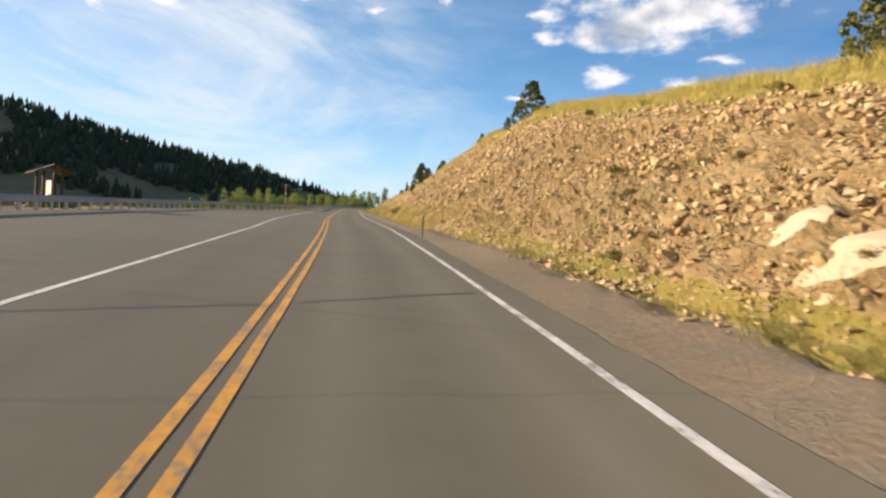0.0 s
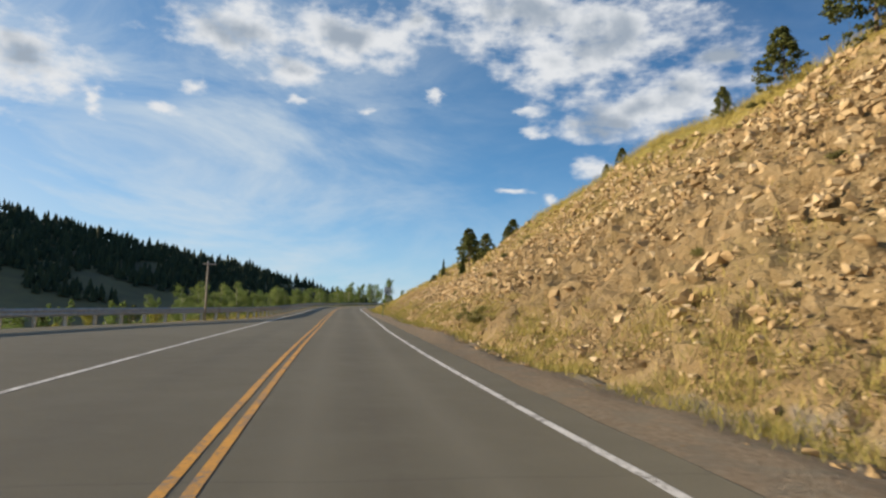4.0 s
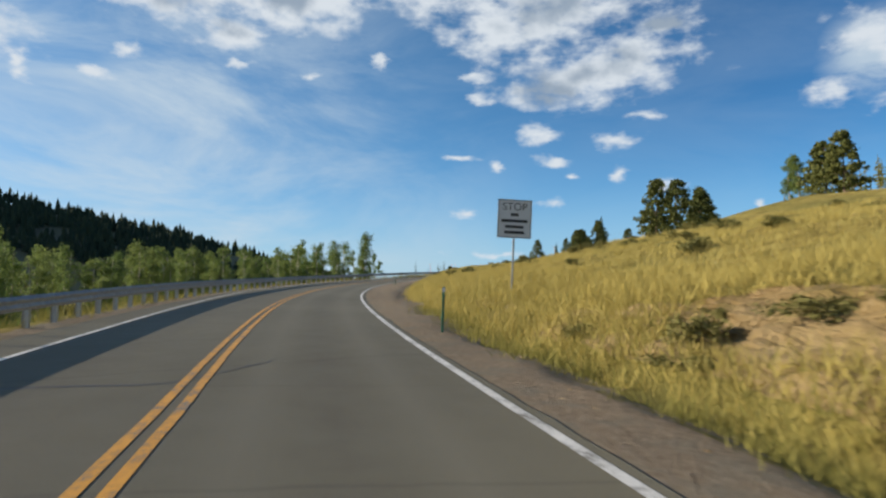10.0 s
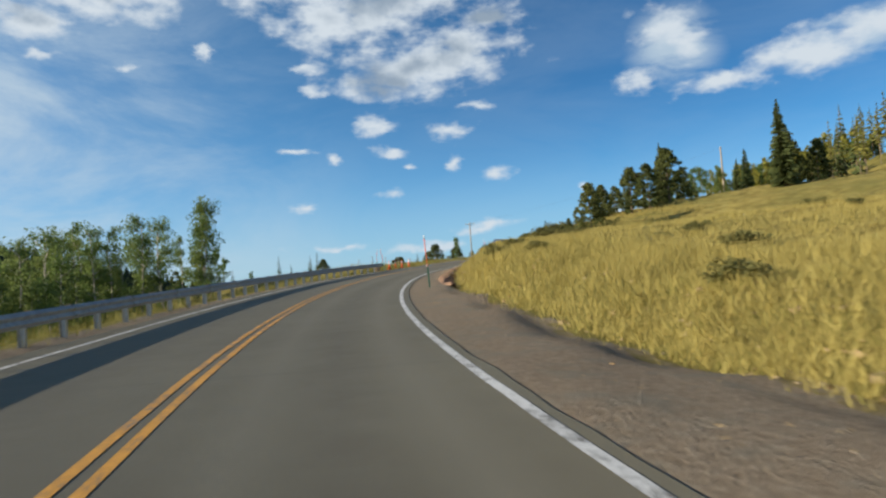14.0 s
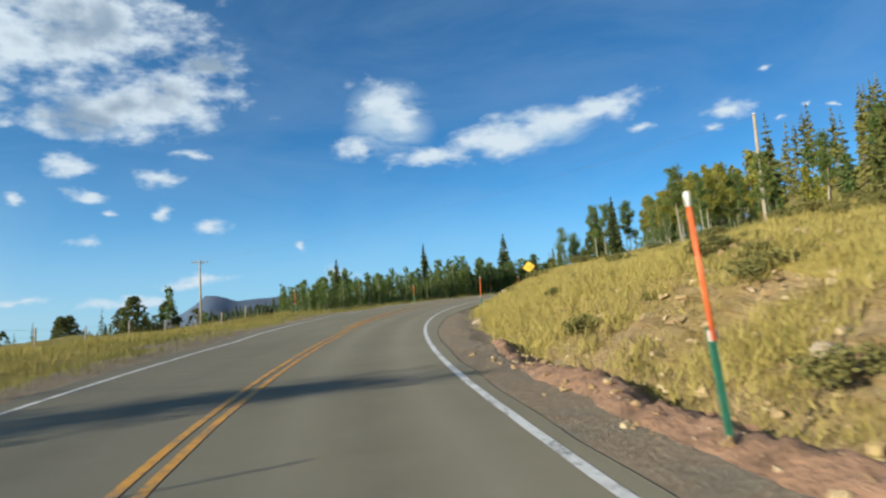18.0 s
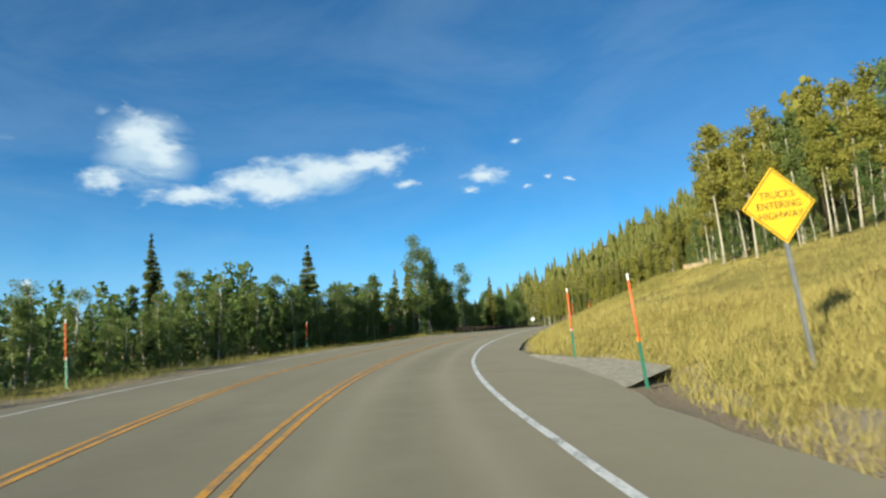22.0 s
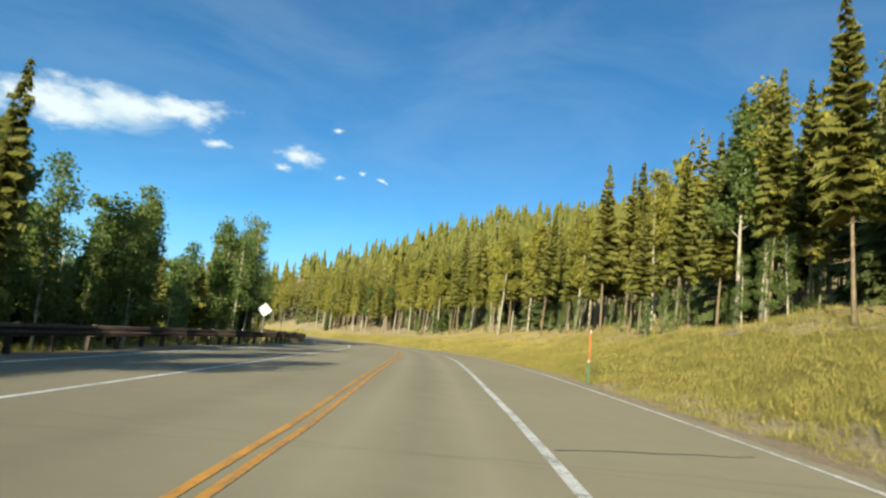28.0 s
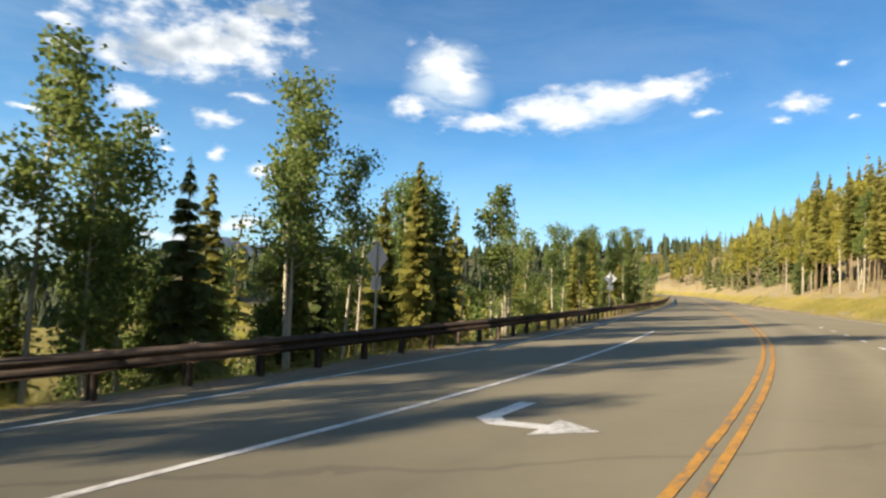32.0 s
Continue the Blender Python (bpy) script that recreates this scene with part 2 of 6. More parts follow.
def tinted(name, color_a, color_b, rough=0.8, trans=0.0, spec=0.2, scale=3.0):
    """Foliage: colour varies from plant to plant and over each crown."""
    m, N, L, B = mat(name)
    info = N.new("ShaderNodeObjectInfo")
    geo = N.new("ShaderNodeNewGeometry")
    per = math_node(N, L, "ADD", math_node(N, L, "MULTIPLY", info.outputs["Random"], .5), math_node(N, L, "MULTIPLY", geo.outputs["Random Per Island"], .5))
    c = ramp_node(N, L, per, [(.1, color_a), (.9, color_b)])
    f = noise_node(N, L, scale, 3, .6, obj_vec(N))
    c = mix_node(N, L, math_node(N, L, "MULTIPLY", f, .5), c, tuple(x * .5 for x in color_a))
    L.new(c, B.inputs["Base Color"])
    B.inputs["Roughness"].default_value = rough
    B.inputs["Specular IOR Level"].default_value = spec
    if trans:
        tr = N.new("ShaderNodeBsdfTranslucent")
        L.new(c, tr.inputs[0])
        mx = N.new("ShaderNodeMixShader")
        mx.inputs[0].default_value = trans
        L.new(B.outputs[0], mx.inputs[1])
        L.new(tr.outputs[0], mx.inputs[2])
        L.new(mx.outputs[0], N["Material Output"].inputs["Surface"])
    return m


def asphalt_material():
    """Worn grey chip seal; UV x is metres right of the centre line, y metres along."""
    m, N, L, B = mat("asphalt")
    v = obj_vec(N)
    uv = N.new("ShaderNodeUVMap")
    sx = N.new("ShaderNodeSeparateXYZ")
    L.new(uv.outputs[0], sx.inputs[0])
    big = noise_node(N, L, .12, 5, .6, v)
    mid = noise_node(N, L, 1.3, 5, .65, v)
    grit = noise_node(N, L, 90, 3, .7, v)
    c = ramp_node(N, L, big, [(.3, (.165, .149, .104)), (.7, (.208, .19, .134))])
    c = mix_node(N, L, math_node(N, L, "MULTIPLY", mid, .22), c, (.10, .092, .08))
    # wheel tracks, polished a little paler, and an oily middle
    for centre, width, tone, amount in ((0.85, .42, (.25, .23, .175), .7), (2.55, .42, (.25, .23, .175), .7), (1.7, .5, (.10, .09, .07), .5), (-1.7, .55, (.105, .095, .075), .45)):
        d = math_node(N, L, "ABSOLUTE", math_node(N, L, "SUBTRACT", sx.outputs[0], centre))
        k = math_node(N, L, "SUBTRACT", 1.0, math_node(N, L, "DIVIDE", d, width), True)
        c = mix_node(N, L, math_node(N, L, "MULTIPLY", math_node(N, L, "MULTIPLY", k, amount), mid), c, tone)
    # sealed cracks across the road, warped
    st = N.new("ShaderNodeMapping")
    L.new(uv.outputs[0], st.inputs[0])
    st.inputs["Scale"].default_value = (.045, .22, 1)
    st.inputs["Rotation"].default_value = (0, 0, .12)
    vor = N.new("ShaderNodeTexVoronoi")
    vor.feature = "DISTANCE_TO_EDGE"
    vor.inputs["Scale"].default_value = .55
    warp = N.new("ShaderNodeMixRGB")
    warp.blend_type, warp.inputs[0].default_value = "LINEAR_LIGHT", .03
    L.new(st.outputs[0], warp.inputs[1])
    wn_ = N.new("ShaderNodeTexNoise")
    wn_.inputs["Scale"].default_value = .8
    L.new(v, wn_.inputs["Vector"])
    L.new(wn_.outputs["Color"], warp.inputs[2])
    L.new(warp.outputs[0], vor.inputs["Vector"])
    crack = math_node(N, L, "LESS_THAN", vor.outputs["Distance"], .0022)
    c = mix_node(N, L, math_node(N, L, "MULTIPLY", crack, .28), c, (.05, .046, .042))
    c = mix_node(N, L, math_node(N, L, "MULTIPLY", grit, .3), c, (.06, .055, .048))
    L.new(c, B.inputs["Base Color"])
    L.new(ramp_node(N, L, mid, [(.2, (.72,) * 3), (.8, (.9,) * 3)]), B.inputs["Roughness"])
    B.inputs["Specular IOR Level"].default_value = .2
    B.inputs["Diffuse Roughness"].default_value = .45
    bump(N, L, B, grit, .006)
    return m


def line_paint(name, color):
    m, N, L, B = mat(name)
    v = obj_vec(N)
    wear = noise_node(N, L, 14, 6, .7, v)
    streaks = noise_node(N, L, 1.7, 4, .6, v)
    k = math_node(N, L, "ADD", math_node(N, L, "MULTIPLY", wear, .7), math_node(N, L, "MULTIPLY", streaks, .5))
    c = ramp_node(N, L, k, [(.52, color), (.62, tuple(x * .8 for x in color)), (.72, (.16, .145, .12))])
    L.new(c, B.inputs["Base Color"])
    B.inputs["Roughness"].default_value = .65
    bump(N, L, B, wear, .003)
    return m


def ground_material():
    """One sheet: dry golden grass, with rock (red), green growth (green) and bare dirt (blue) where the zone map says so."""
    m, N, L, B = mat("roadside_ground")
    v = obj_vec(N)
    zone = N.new("ShaderNodeVertexColor")
    zone.layer_name = "zone"
    zs = N.new("ShaderNodeSeparateColor")
    L.new(zone.outputs[0], zs.inputs[0])
    n1 = noise_node(N, L, .16, 5, .6, v)
    n2 = noise_node(N, L, 1.1, 6, .65, v)
    n3 = noise_node(N, L, 9, 5, .7, v)
    n4 = noise_node(N, L, 40, 3, .7, v)
    gold = ramp_node(N, L, n2, [(.3, (.17, .135, .038)), (.47, (.33, .26, .072)), (.58, (.42, .345, .10)), (.72, (.52, .44, .15))])
    gold = mix_node(N, L, ramp_node(N, L, n1, [(.4, (0, 0, 0)), (.62, (.75, .75, .75))]), gold, (.20, .19, .055))
    green = ramp_node(N, L, n2, [(.3, (.085, .085, .022)), (.5, (.17, .16, .04)), (.7, (.27, .23, .065))])
    vor = N.new("ShaderNodeTexVoronoi")
    vor.inputs["Scale"].default_value = 1.6
    vor.inputs["Randomness"].default_value = 1.0
    L.new(v, vor.inputs["Vector"])
    rock = ramp_node(N, L, n2, [(.25, (.25, .17, .075)), (.5, (.47, .345, .17)), (.78, (.62, .485, .29))])
    rock = mix_node(N, L, .35, rock, ramp_node(N, L, vor.outputs["Color"], [(.1, (.25, .17, .085)), (.9, (.50, .39, .235))]))
    rock = mix_node(N, L, math_node(N, L, "MULTIPLY", n3, .5), rock, (.17, .105, .05))
    rock = mix_node(N, L, ramp_node(N, L, n1, [(.54, (0, 0, 0)), (.68, (.42, .42, .42))]), rock, (.27, .22, .095))
    dirt = ramp_node(N, L, n3, [(.3, (.21, .165, .115)), (.55, (.35, .29, .215)), (.75, (.48, .415, .32))])
    dirt = mix_node(N, L, math_node(N, L, "MULTIPLY", n1, .34), dirt, (.37, .25, .165))
    dirt = mix_node(N, L, ramp_node(N, L, n2, [(.48, (0, 0, 0)), (.62, (.7, .7, .7))]), dirt, (.27, .25, .2))

    def soft(ch, lo=.32, hi=.62):
        k = math_node(N, L, "ADD", ch, math_node(N, L, "MULTIPLY", math_node(N, L, "SUBTRACT", n2, .5), .9))
        mr = N.new("ShaderNodeMapRange")
        L.new(k, mr.inputs[0])
        mr.inputs[1].default_value, mr.inputs[2].default_value = lo, hi
        return mr.outputs[0]

    c = mix_node(N, L, soft(zs.outputs[1]), gold, green)
    c = mix_node(N, L, soft(zs.outputs[0]), c, rock)
    c = mix_node(N, L, soft(zs.outputs[2], .4, .58), c, dirt)
    c = mix_node(N, L, math_node(N, L, "MULTIPLY", n4, .25), c, (.12, .085, .04))
    L.new(c, B.inputs["Base Color"])
    B.inputs["Roughness"].default_value = .95
    B.inputs["Specular IOR Level"].default_value = .1
    # broken rock: blocky steps of two sizes where the zone map says rock
    steps = None
    for size, k in ((2.6, 1.2), (6.5, .9), (15, .5)):
        cell = N.new("ShaderNodeTexVoronoi")
        cell.inputs["Scale"].default_value = size
        skew = N.new("ShaderNodeMapping")
        skew.inputs["Scale"].default_value, skew.inputs["Rotation"].default_value = (1, 1, 1.7), (.35, .2, 0)
        L.new(v, skew.inputs[0])
        L.new(skew.outputs[0], cell.inputs["Vector"])
        bw = N.new("ShaderNodeRGBToBW")
        L.new(cell.outputs["Color"], bw.inputs[0])
        term = math_node(N, L, "MULTIPLY", math_node(N, L, "SUBTRACT", bw.outputs[0], cell.outputs["Distance"]), k)
        steps = term if steps is None else math_node(N, L, "ADD", steps, term)
    fine = math_node(N, L, "ADD", n3, math_node(N, L, "MULTIPLY", n4, .5))
    bump(N, L, B, math_node(N, L, "ADD", fine, math_node(N, L, "MULTIPLY", steps, zs.outputs[0])), .10)
    B.inputs["Diffuse Roughness"].default_value = .3
    return m


ASPHALT, GROUND = asphalt_material(), ground_material()
YELLOW, WHITE = line_paint("yellow_road_paint", (.62, .30, .03)), line_paint("white_road_paint", (.72, .70, .66))

# ---- the road's alignment: station, heading (degrees left of +y), height, and true metres along (stations stretch by up to 3 %) ----
HEAD = [(-80, -1.8), (0, -1.82), (20, -0.94), (40, 0.3), (60, -0.48), (80, -1.51), (100, -1.57), (120, -1.45), (140, -1.18), (160, -2.3), (180, -5.08), (200, -9.49), (220, -14.93), (240, -21.69), (260, -29.47), (280, -37.23), (300, -44.32), (320, -50.32), (340, -56.98), (360, -65.41), (380, -74.48), (400, -82.08), (420, -87.04), (440, -88.19), (460, -86.86), (480, -85.61), (500, -83.51), (520, -76.5), (540, -70.0), (560, -66.8), (600, -65.5), (700, -65), (760, -58), (860, -35)]
RISE = [(-80, -3.5), (0, 0.0), (30, 1.48), (60, 2.58), (90, 3.82), (120, 4.97), (150, 6.17), (180, 7.36), (210, 8.43), (240, 9.75), (270, 11.29), (300, 12.74), (330, 14.3), (360, 16.14), (390, 18.01), (420, 19.81), (450, 21.32), (480, 22.49), (510, 23.28), (540, 23.88), (600, 24.68), (700, 26.48), (860, 29.78)]
RUN = [(-80, -80.0), (0, 0.0), (26, 26.0), (52, 52.0), (82, 81.0), (115, 113.0), (149, 146.0), (185, 179.0), (219, 211.0), (252, 244.0), (285, 276.0), (320, 309.0), (352, 342.0), (382, 373.0), (413, 404.0), (446, 437.0), (479, 471.0), (513, 505.0), (860, 852.0)]
BANK = [(-80, 0), (430, 0), (455, .03), (520, .045), (700, .03), (860, 0)]
STEP = 0.8
ST = np.arange(-80, 860.01, STEP)
hd = np.radians(np.interp(ST, *zip(*HEAD)))
hm = (hd[1:] + hd[:-1]) / 2
adv = np.diff(np.interp(ST, *zip(*RUN)))
RX, RY = np.r_[0, np.cumsum(-np.sin(hm) * adv)], np.r_[0, np.cumsum(np.cos(hm) * adv)]
RX, RY = RX - np.interp(0, ST, RX) - .948, RY - np.interp(0, ST, RY) + .017
kernel = np.hanning(43)
RZ = np.convolve(np.pad(np.interp(ST, *zip(*RISE)), 21, "reflect", reflect_type="odd"), kernel / kernel.sum(), "valid")


def tab(rows, s, col=1):
    return np.interp(s, [r[0] for r in rows], [r[col] for r in rows])


def xy(s, d):
    """World x, y of the place s metres along the road and d metres right of the centre line."""
    h = np.radians(np.interp(s, *zip(*HEAD)))
    return np.interp(s, ST, RX) + np.cos(h) * d, np.interp(s, ST, RY) + np.sin(h) * d


PAVE_R = [(-80, 4.0), (20, 4.0), (36, 4.4), (50, 4.7), (70, 4.6), (88, 4.4), (106, 4.2), (122, 4.0), (140, 4.02), (157, 3.82), (180, 3.62), (210, 3.58), (258, 3.52), (276, 3.54), (292, 3.64), (310, 3.75), (326, 4.3), (332, 4.7), (341, 5.2), (357, 5.5), (362, 5.6), (366, 6.1), (370, 6.1), (376, 5.5), (381, 5.2), (389, 5.45), (405, 5.7), (415, 6.0), (423, 7.0), (428, 13), (434, 13), (440, 8.6), (446, 7.75), (560, 7.65), (600, 5), (860, 4.4)]
PAVE_L = [(-80, -17), (70, -14), (84, -10.5), (96, -6.2), (104, -4.5), (112, -4.2), (185, -4.3), (200, -4.7), (216, -4.7), (240, -4.2), (290, -4.3), (315, -4.7), (345, -7.4), (372, -8.2), (425, -8.2), (445, -8.0), (560, -7.9), (620, -5), (860, -4.4)]


def road_z(s, d):
    far = np.clip(d, tab(PAVE_L, s) - 1.5, tab(PAVE_R, s) + 1.5)
    return np.interp(s, ST, RZ) + (np.clip(far, -9, 9) - 1.2) * tab(BANK, s)


# right side: toe of the slope, height of the cut, its steepness, and the slope above it
SIDE_R = [(-80, 6.5, 4.0, .8, .25), (0, 6.8, 4.2, .84, .25), (15, 6.9, 5.2, .84, .25), (34, 7.0, 7.8, .84, .25), (60, 7.1, 10.6, .84, .22), (76, 7.1, 12.4, .84, .2), (100, 6.8, 10.7, .84, .3), (111, 6.7, 9.0, .82, .3),
          (121, 6.6, 7.3, .74, .29), (131, 6.4, 5.4, .73, .27), (138, 6.3, 4.5, .73, .25), (147, 6.2, 3.0, .8, .25), (155, 6.3, 2.2, .7, .25), (168, 6.1, .9, .5, .25), (185, 6.3, .6, .4, .245), (215, 6.9, .6, .5, .17),
          (250, 6.1, 1.0, .7, .12), (275, 5.7, 1.5, .66, .06), (290, 5.8, 1.8, .62, .16), (330, 6.0, 2.1, .45, .17), (345, 5.9, 2.0, .42, .18), (358, 6.2, 2.0, .42, .22), (365, 7.3, 2.3, .42, .25), (371, 8.6, 2.1, .42, .27), (376, 7.0, 2.1, .42, .28), (381, 6.0, 2.0, .42, .3), (400, 6.2, 2.1, .42, .34)]
SIDE_R2 = [(412, 6.9, 4.1, .42, .25), (418, 8.0, 3.4, .42, .3), (426, 16, 1.0, .2, .3), (434, 16, 1.0, .2, .3), (441, 10, 2.0, .4, .25), (450, 9.2, 2.2, .4, .28), (480, 9.3, 2.8, .42, .3), (510, 9.3, 3.2, .42, .32), (560, 8.4, 2.0, .4, .34),
           (640, 8, 2.5, .5, .36), (860, 8, 3, .6, .36)]
SIDE_R += SIDE_R2
# width of the slope above the cut, and the slope beyond
EASE = [(-80, 14, .1), (76, 12, .1), (120, 16, .12), (147, 18, .12), (168, 18, .12), (215, 30, .1), (250, 26, .1), (275, 15, .1), (300, 7, .1), (330, 4, .1), (365, 4, .12), (395, 6, .22), (440, 40, .34), (480, 40, .4), (860, 60, .42)]
# left side: where the ground leaves the road's level, first slope, depth at which it eases, slope beyond
SIDE_L = [(-80, 19, -.2, 4, -.05), (60, 16, -.3, 5, -.05), (96, 7.6, -.4, 6, -.06), (110, 5.6, -.5, 6, -.06), (270, 5.6, -.5, 6, -.05), (300, 9, -.06, 1, -.04), (345, 12, -.05, 1, -.03), (400, 11, -.07, 2, -.03), (450, 9.4, -.8, 7, -.08), (600, 9.4, -.8, 8, -.06), (860, 7, -.3, 8, -.05)]


def rel_z(s, d):
    """Ground height over the road's level."""
    toe, top, m1, m2 = (tab(SIDE_R, s, k) for k in (1, 2, 3, 4))
    x = np.maximum(d - toe, 0)
    ease, m3 = tab(EASE, s), tab(EASE, s, 2)
    y = np.maximum(x - top / m1, 0)
    cut = np.minimum(x * m1, top) + np.minimum(y, ease) * m2 + np.maximum(y - ease, 0) * m3
    over = np.maximum(d - 46, 0) * np.where(s < 400, np.clip((400 - s) / 40, 0, 1) * (m2 + .12), 0)
    deep = tab([(-80, .14), (246, .14), (256, .5), (288, .46), (300, .3), (312, .14), (860, .12)], s) * (.72 + .28 * np.sin(s * .9) * np.sin(s * .37 + 1))
    thin = tab([(-80, .7), (246, .7), (256, .34), (290, .34), (312, .6), (860, .7)], s)
    ditch = -deep * np.exp(-np.abs((d - toe + .3 + .16 * np.sin(s * .8) + .1 * np.sin(s * 2.1)) / thin) ** 3)
    lip, n1, deep, n2 = (tab(SIDE_L, s, k) for k in (1, 2, 3, 4))
    y = np.maximum(-d - lip, 0)
    fall = np.maximum(y * n1, -deep) + np.maximum(y - deep / -n1, 0) * n2
    return np.where(d > 0, cut - over + ditch, fall)


def ground_z(s, d):
    return road_z(s, d) + rel_z(s, d)


def lie(s, d):
    """Height of the uneven ground itself at one place or at arrays of places."""
    S, D = np.broadcast_arrays(np.asarray(s, float), np.asarray(d, float))
    x, y = xy(S, D)
    z = ground_z(S, D)
    P = np.stack([x, y, z - .012], -1).reshape(-1, 3)
    away = np.clip(np.maximum(D - tab(PAVE_R, S), tab(PAVE_L, S) - D) / 3, 0, 1).reshape(-1)
    wave = np.array([noise.fractal(Vector(q) * .06, 1.0, 2.0, 3) for q in P]) * np.clip(np.abs(D.reshape(-1)) / 20, .15, 1.2)
    mid = np.array([noise.fractal(Vector(q) * .45, 1.0, 2.0, 4) for q in P]) * .14
    out = z + (away * (wave + mid)).reshape(np.shape(z))
    return float(out) if np.ndim(out) == 0 else out


# where the bare shoulder gives way to growth
DIRT_R = [(-80, 5.8), (0, 5.8), (25, 5.8), (42, 7.0), (56, 6.9), (90, 6.1), (108, 6.3), (122, 5.8), (140, 5.6), (157, 5.2), (175, 5.5), (195, 5.9), (212, 6.4), (225, 6.0), (262, 5.5), (277, 5.3), (293, 5.3), (310, 5.7), (330, 5.6), (341, 5.6), (355, 5.8), (363, 7.0), (371, 8.4), (376, 6.4), (381, 5.4), (405, 5.9), (420, 6.6), (424, 20), (437, 20), (442, 12), (446, 9.9), (470, 9.5), (484, 8.7), (500, 8.3), (560, 8.4), (860, 5.2)]


def zone_of(s, d):
    """Rock, green and dirt shares."""
    toe, top, m1 = (tab(SIDE_R, s, k) for k in (1, 2, 3))
    crest = toe + top / m1
    rocky = tab([(-80, 1), (148, 1), (156, .6), (172, .45), (190, .1), (240, .2), (256, .6), (286, .62), (300, .52), (325, .36), (345, .15), (400, .1), (860, .12)], s)
    up = np.clip((d - toe) / np.maximum(crest - toe, .5), 0, 1)
    high = np.interp(s, [85, 110], [.68, .5])
    rocky = rocky * np.where(s < 160, np.interp(up - high, [0, .16, .34], [1, .55, .25]), 1)
    rock = np.where((d > toe + .4) & (d < crest - .6), rocky, np.where((d >= crest - .6) & (d < crest + 1.2), rocky * .35, 0))
    rock = np.where((s < 152) & (d > tab(DIRT_R, s) + .1) & (d <= toe + .4), tab([(-80, .3), (35, .3), (60, .56), (860, .56)], s), rock)
    rock = np.where((s > 246) & (s < 316) & (d > tab(DIRT_R, s) + .1) & (d <= toe + 1.2), tab([(246, .1), (256, .62), (300, .6), (316, .3)], s), rock)
    rock = np.where(((s - 158.2) / 3.0) ** 2 + ((d - 7.8) / .85) ** 2 < 1, .62, rock)
    edge = tab(DIRT_R, s) + .22 * np.sin(s * .55) * np.sin(s * .21 + 1) + .12 * np.sin(s * 1.7)
    dirt = np.where((d > 0) & (d < edge), 1.0, np.where((d > 0) & (d < edge + .5) & ((s < 240) | (s > 320)), .52, 0))
    dirt = np.where((s > 440) & (d > tab([(440, 21), (470, 15.2), (510, 15.6), (560, 12), (640, 11), (860, 10)], s)), .5, dirt)
    left_w = tab([(-80, 0.6), (290, .6), (320, 2.2), (350, 2.0), (440, .8), (860, .8)], s)
    dirt = np.where((d < 0) & (d > tab(PAVE_L, s) - left_w), .9, dirt)
    green = np.where((d > 0) & (np.abs(d - toe - .3) < tab([(-80, .8), (150, .8), (175, 1.3), (860, 1.3)], s)), tab([(-80, .4), (236, .4), (252, .1), (300, .1), (312, .3), (345, .4), (860, .4)], s), 0) + np.where(d < 0, .38, 0)
    green = np.where((up > high) & (up < .97) & (s < 160), .36, green)
    green = np.where((d > crest + 4) & (s > 380), .55, green)
    green = np.where((d > toe) & (s > 340), np.maximum(green, .32), green)
    green = np.where((d > toe) & (s > 440) & (s < 486), .56, green)
    return rock, np.clip(green, 0, 1), dirt


def part(name, data, material, parent=None, label=""):
    """Link a mesh, or the mesh of a bmesh, as one object under a thing or a part."""
    if isinstance(data, bmesh.types.BMesh):
        me = bpy.data.meshes.new(name)
        data.to_mesh(me)
        data.free()
        data = me
    if material is not None and not data.materials:
        data.materials.append(material)
    ob = new(name, data)
    if parent is not None:
        ob.parent = parent
    if label:
        ob["label"] = label
    return ob


def smooth(ob):
    for p in ob.data.polygons:
        p.use_smooth = True
    return ob


def grid_mesh(name, V, rows, cols, uv=None, zones=None, flat=False):
    i = np.arange(rows - 1)[:, None] * cols + np.arange(cols - 1)[None]
    quads = np.stack([i, i + 1, i + cols + 1, i + cols], -1).reshape(-1, 4)
    me = bpy.data.meshes.new(name)
    me.from_pydata(V.reshape(-1, 3).tolist(), [], quads.tolist())
    if uv is not None:
        lay = me.uv_layers.new(name="UVMap")
        idx = np.empty(len(me.loops), int)
        me.loops.foreach_get("vertex_index", idx)
        lay.data.foreach_set("uv", uv.reshape(-1, 2)[idx].ravel())
    if zones is not None:
        att = me.color_attributes.new("zone", "FLOAT_COLOR", "POINT")
        rgba = np.concatenate([zones.reshape(-1, 3), np.ones((rows * cols, 1))], 1)
        att.data.foreach_set("color", rgba.ravel())
    me.update()
    if not flat:
        me.polygons.foreach_set("use_smooth", np.ones(len(me.polygons), bool))
    return me


def noise3(P, scale, octaves=4, kind=0):
    out = np.empty(len(P))
    for n, p in enumerate(P):
        out[n] = noise.fractal(Vector(p) * scale, 1.0, 2.0, octaves)
    return out


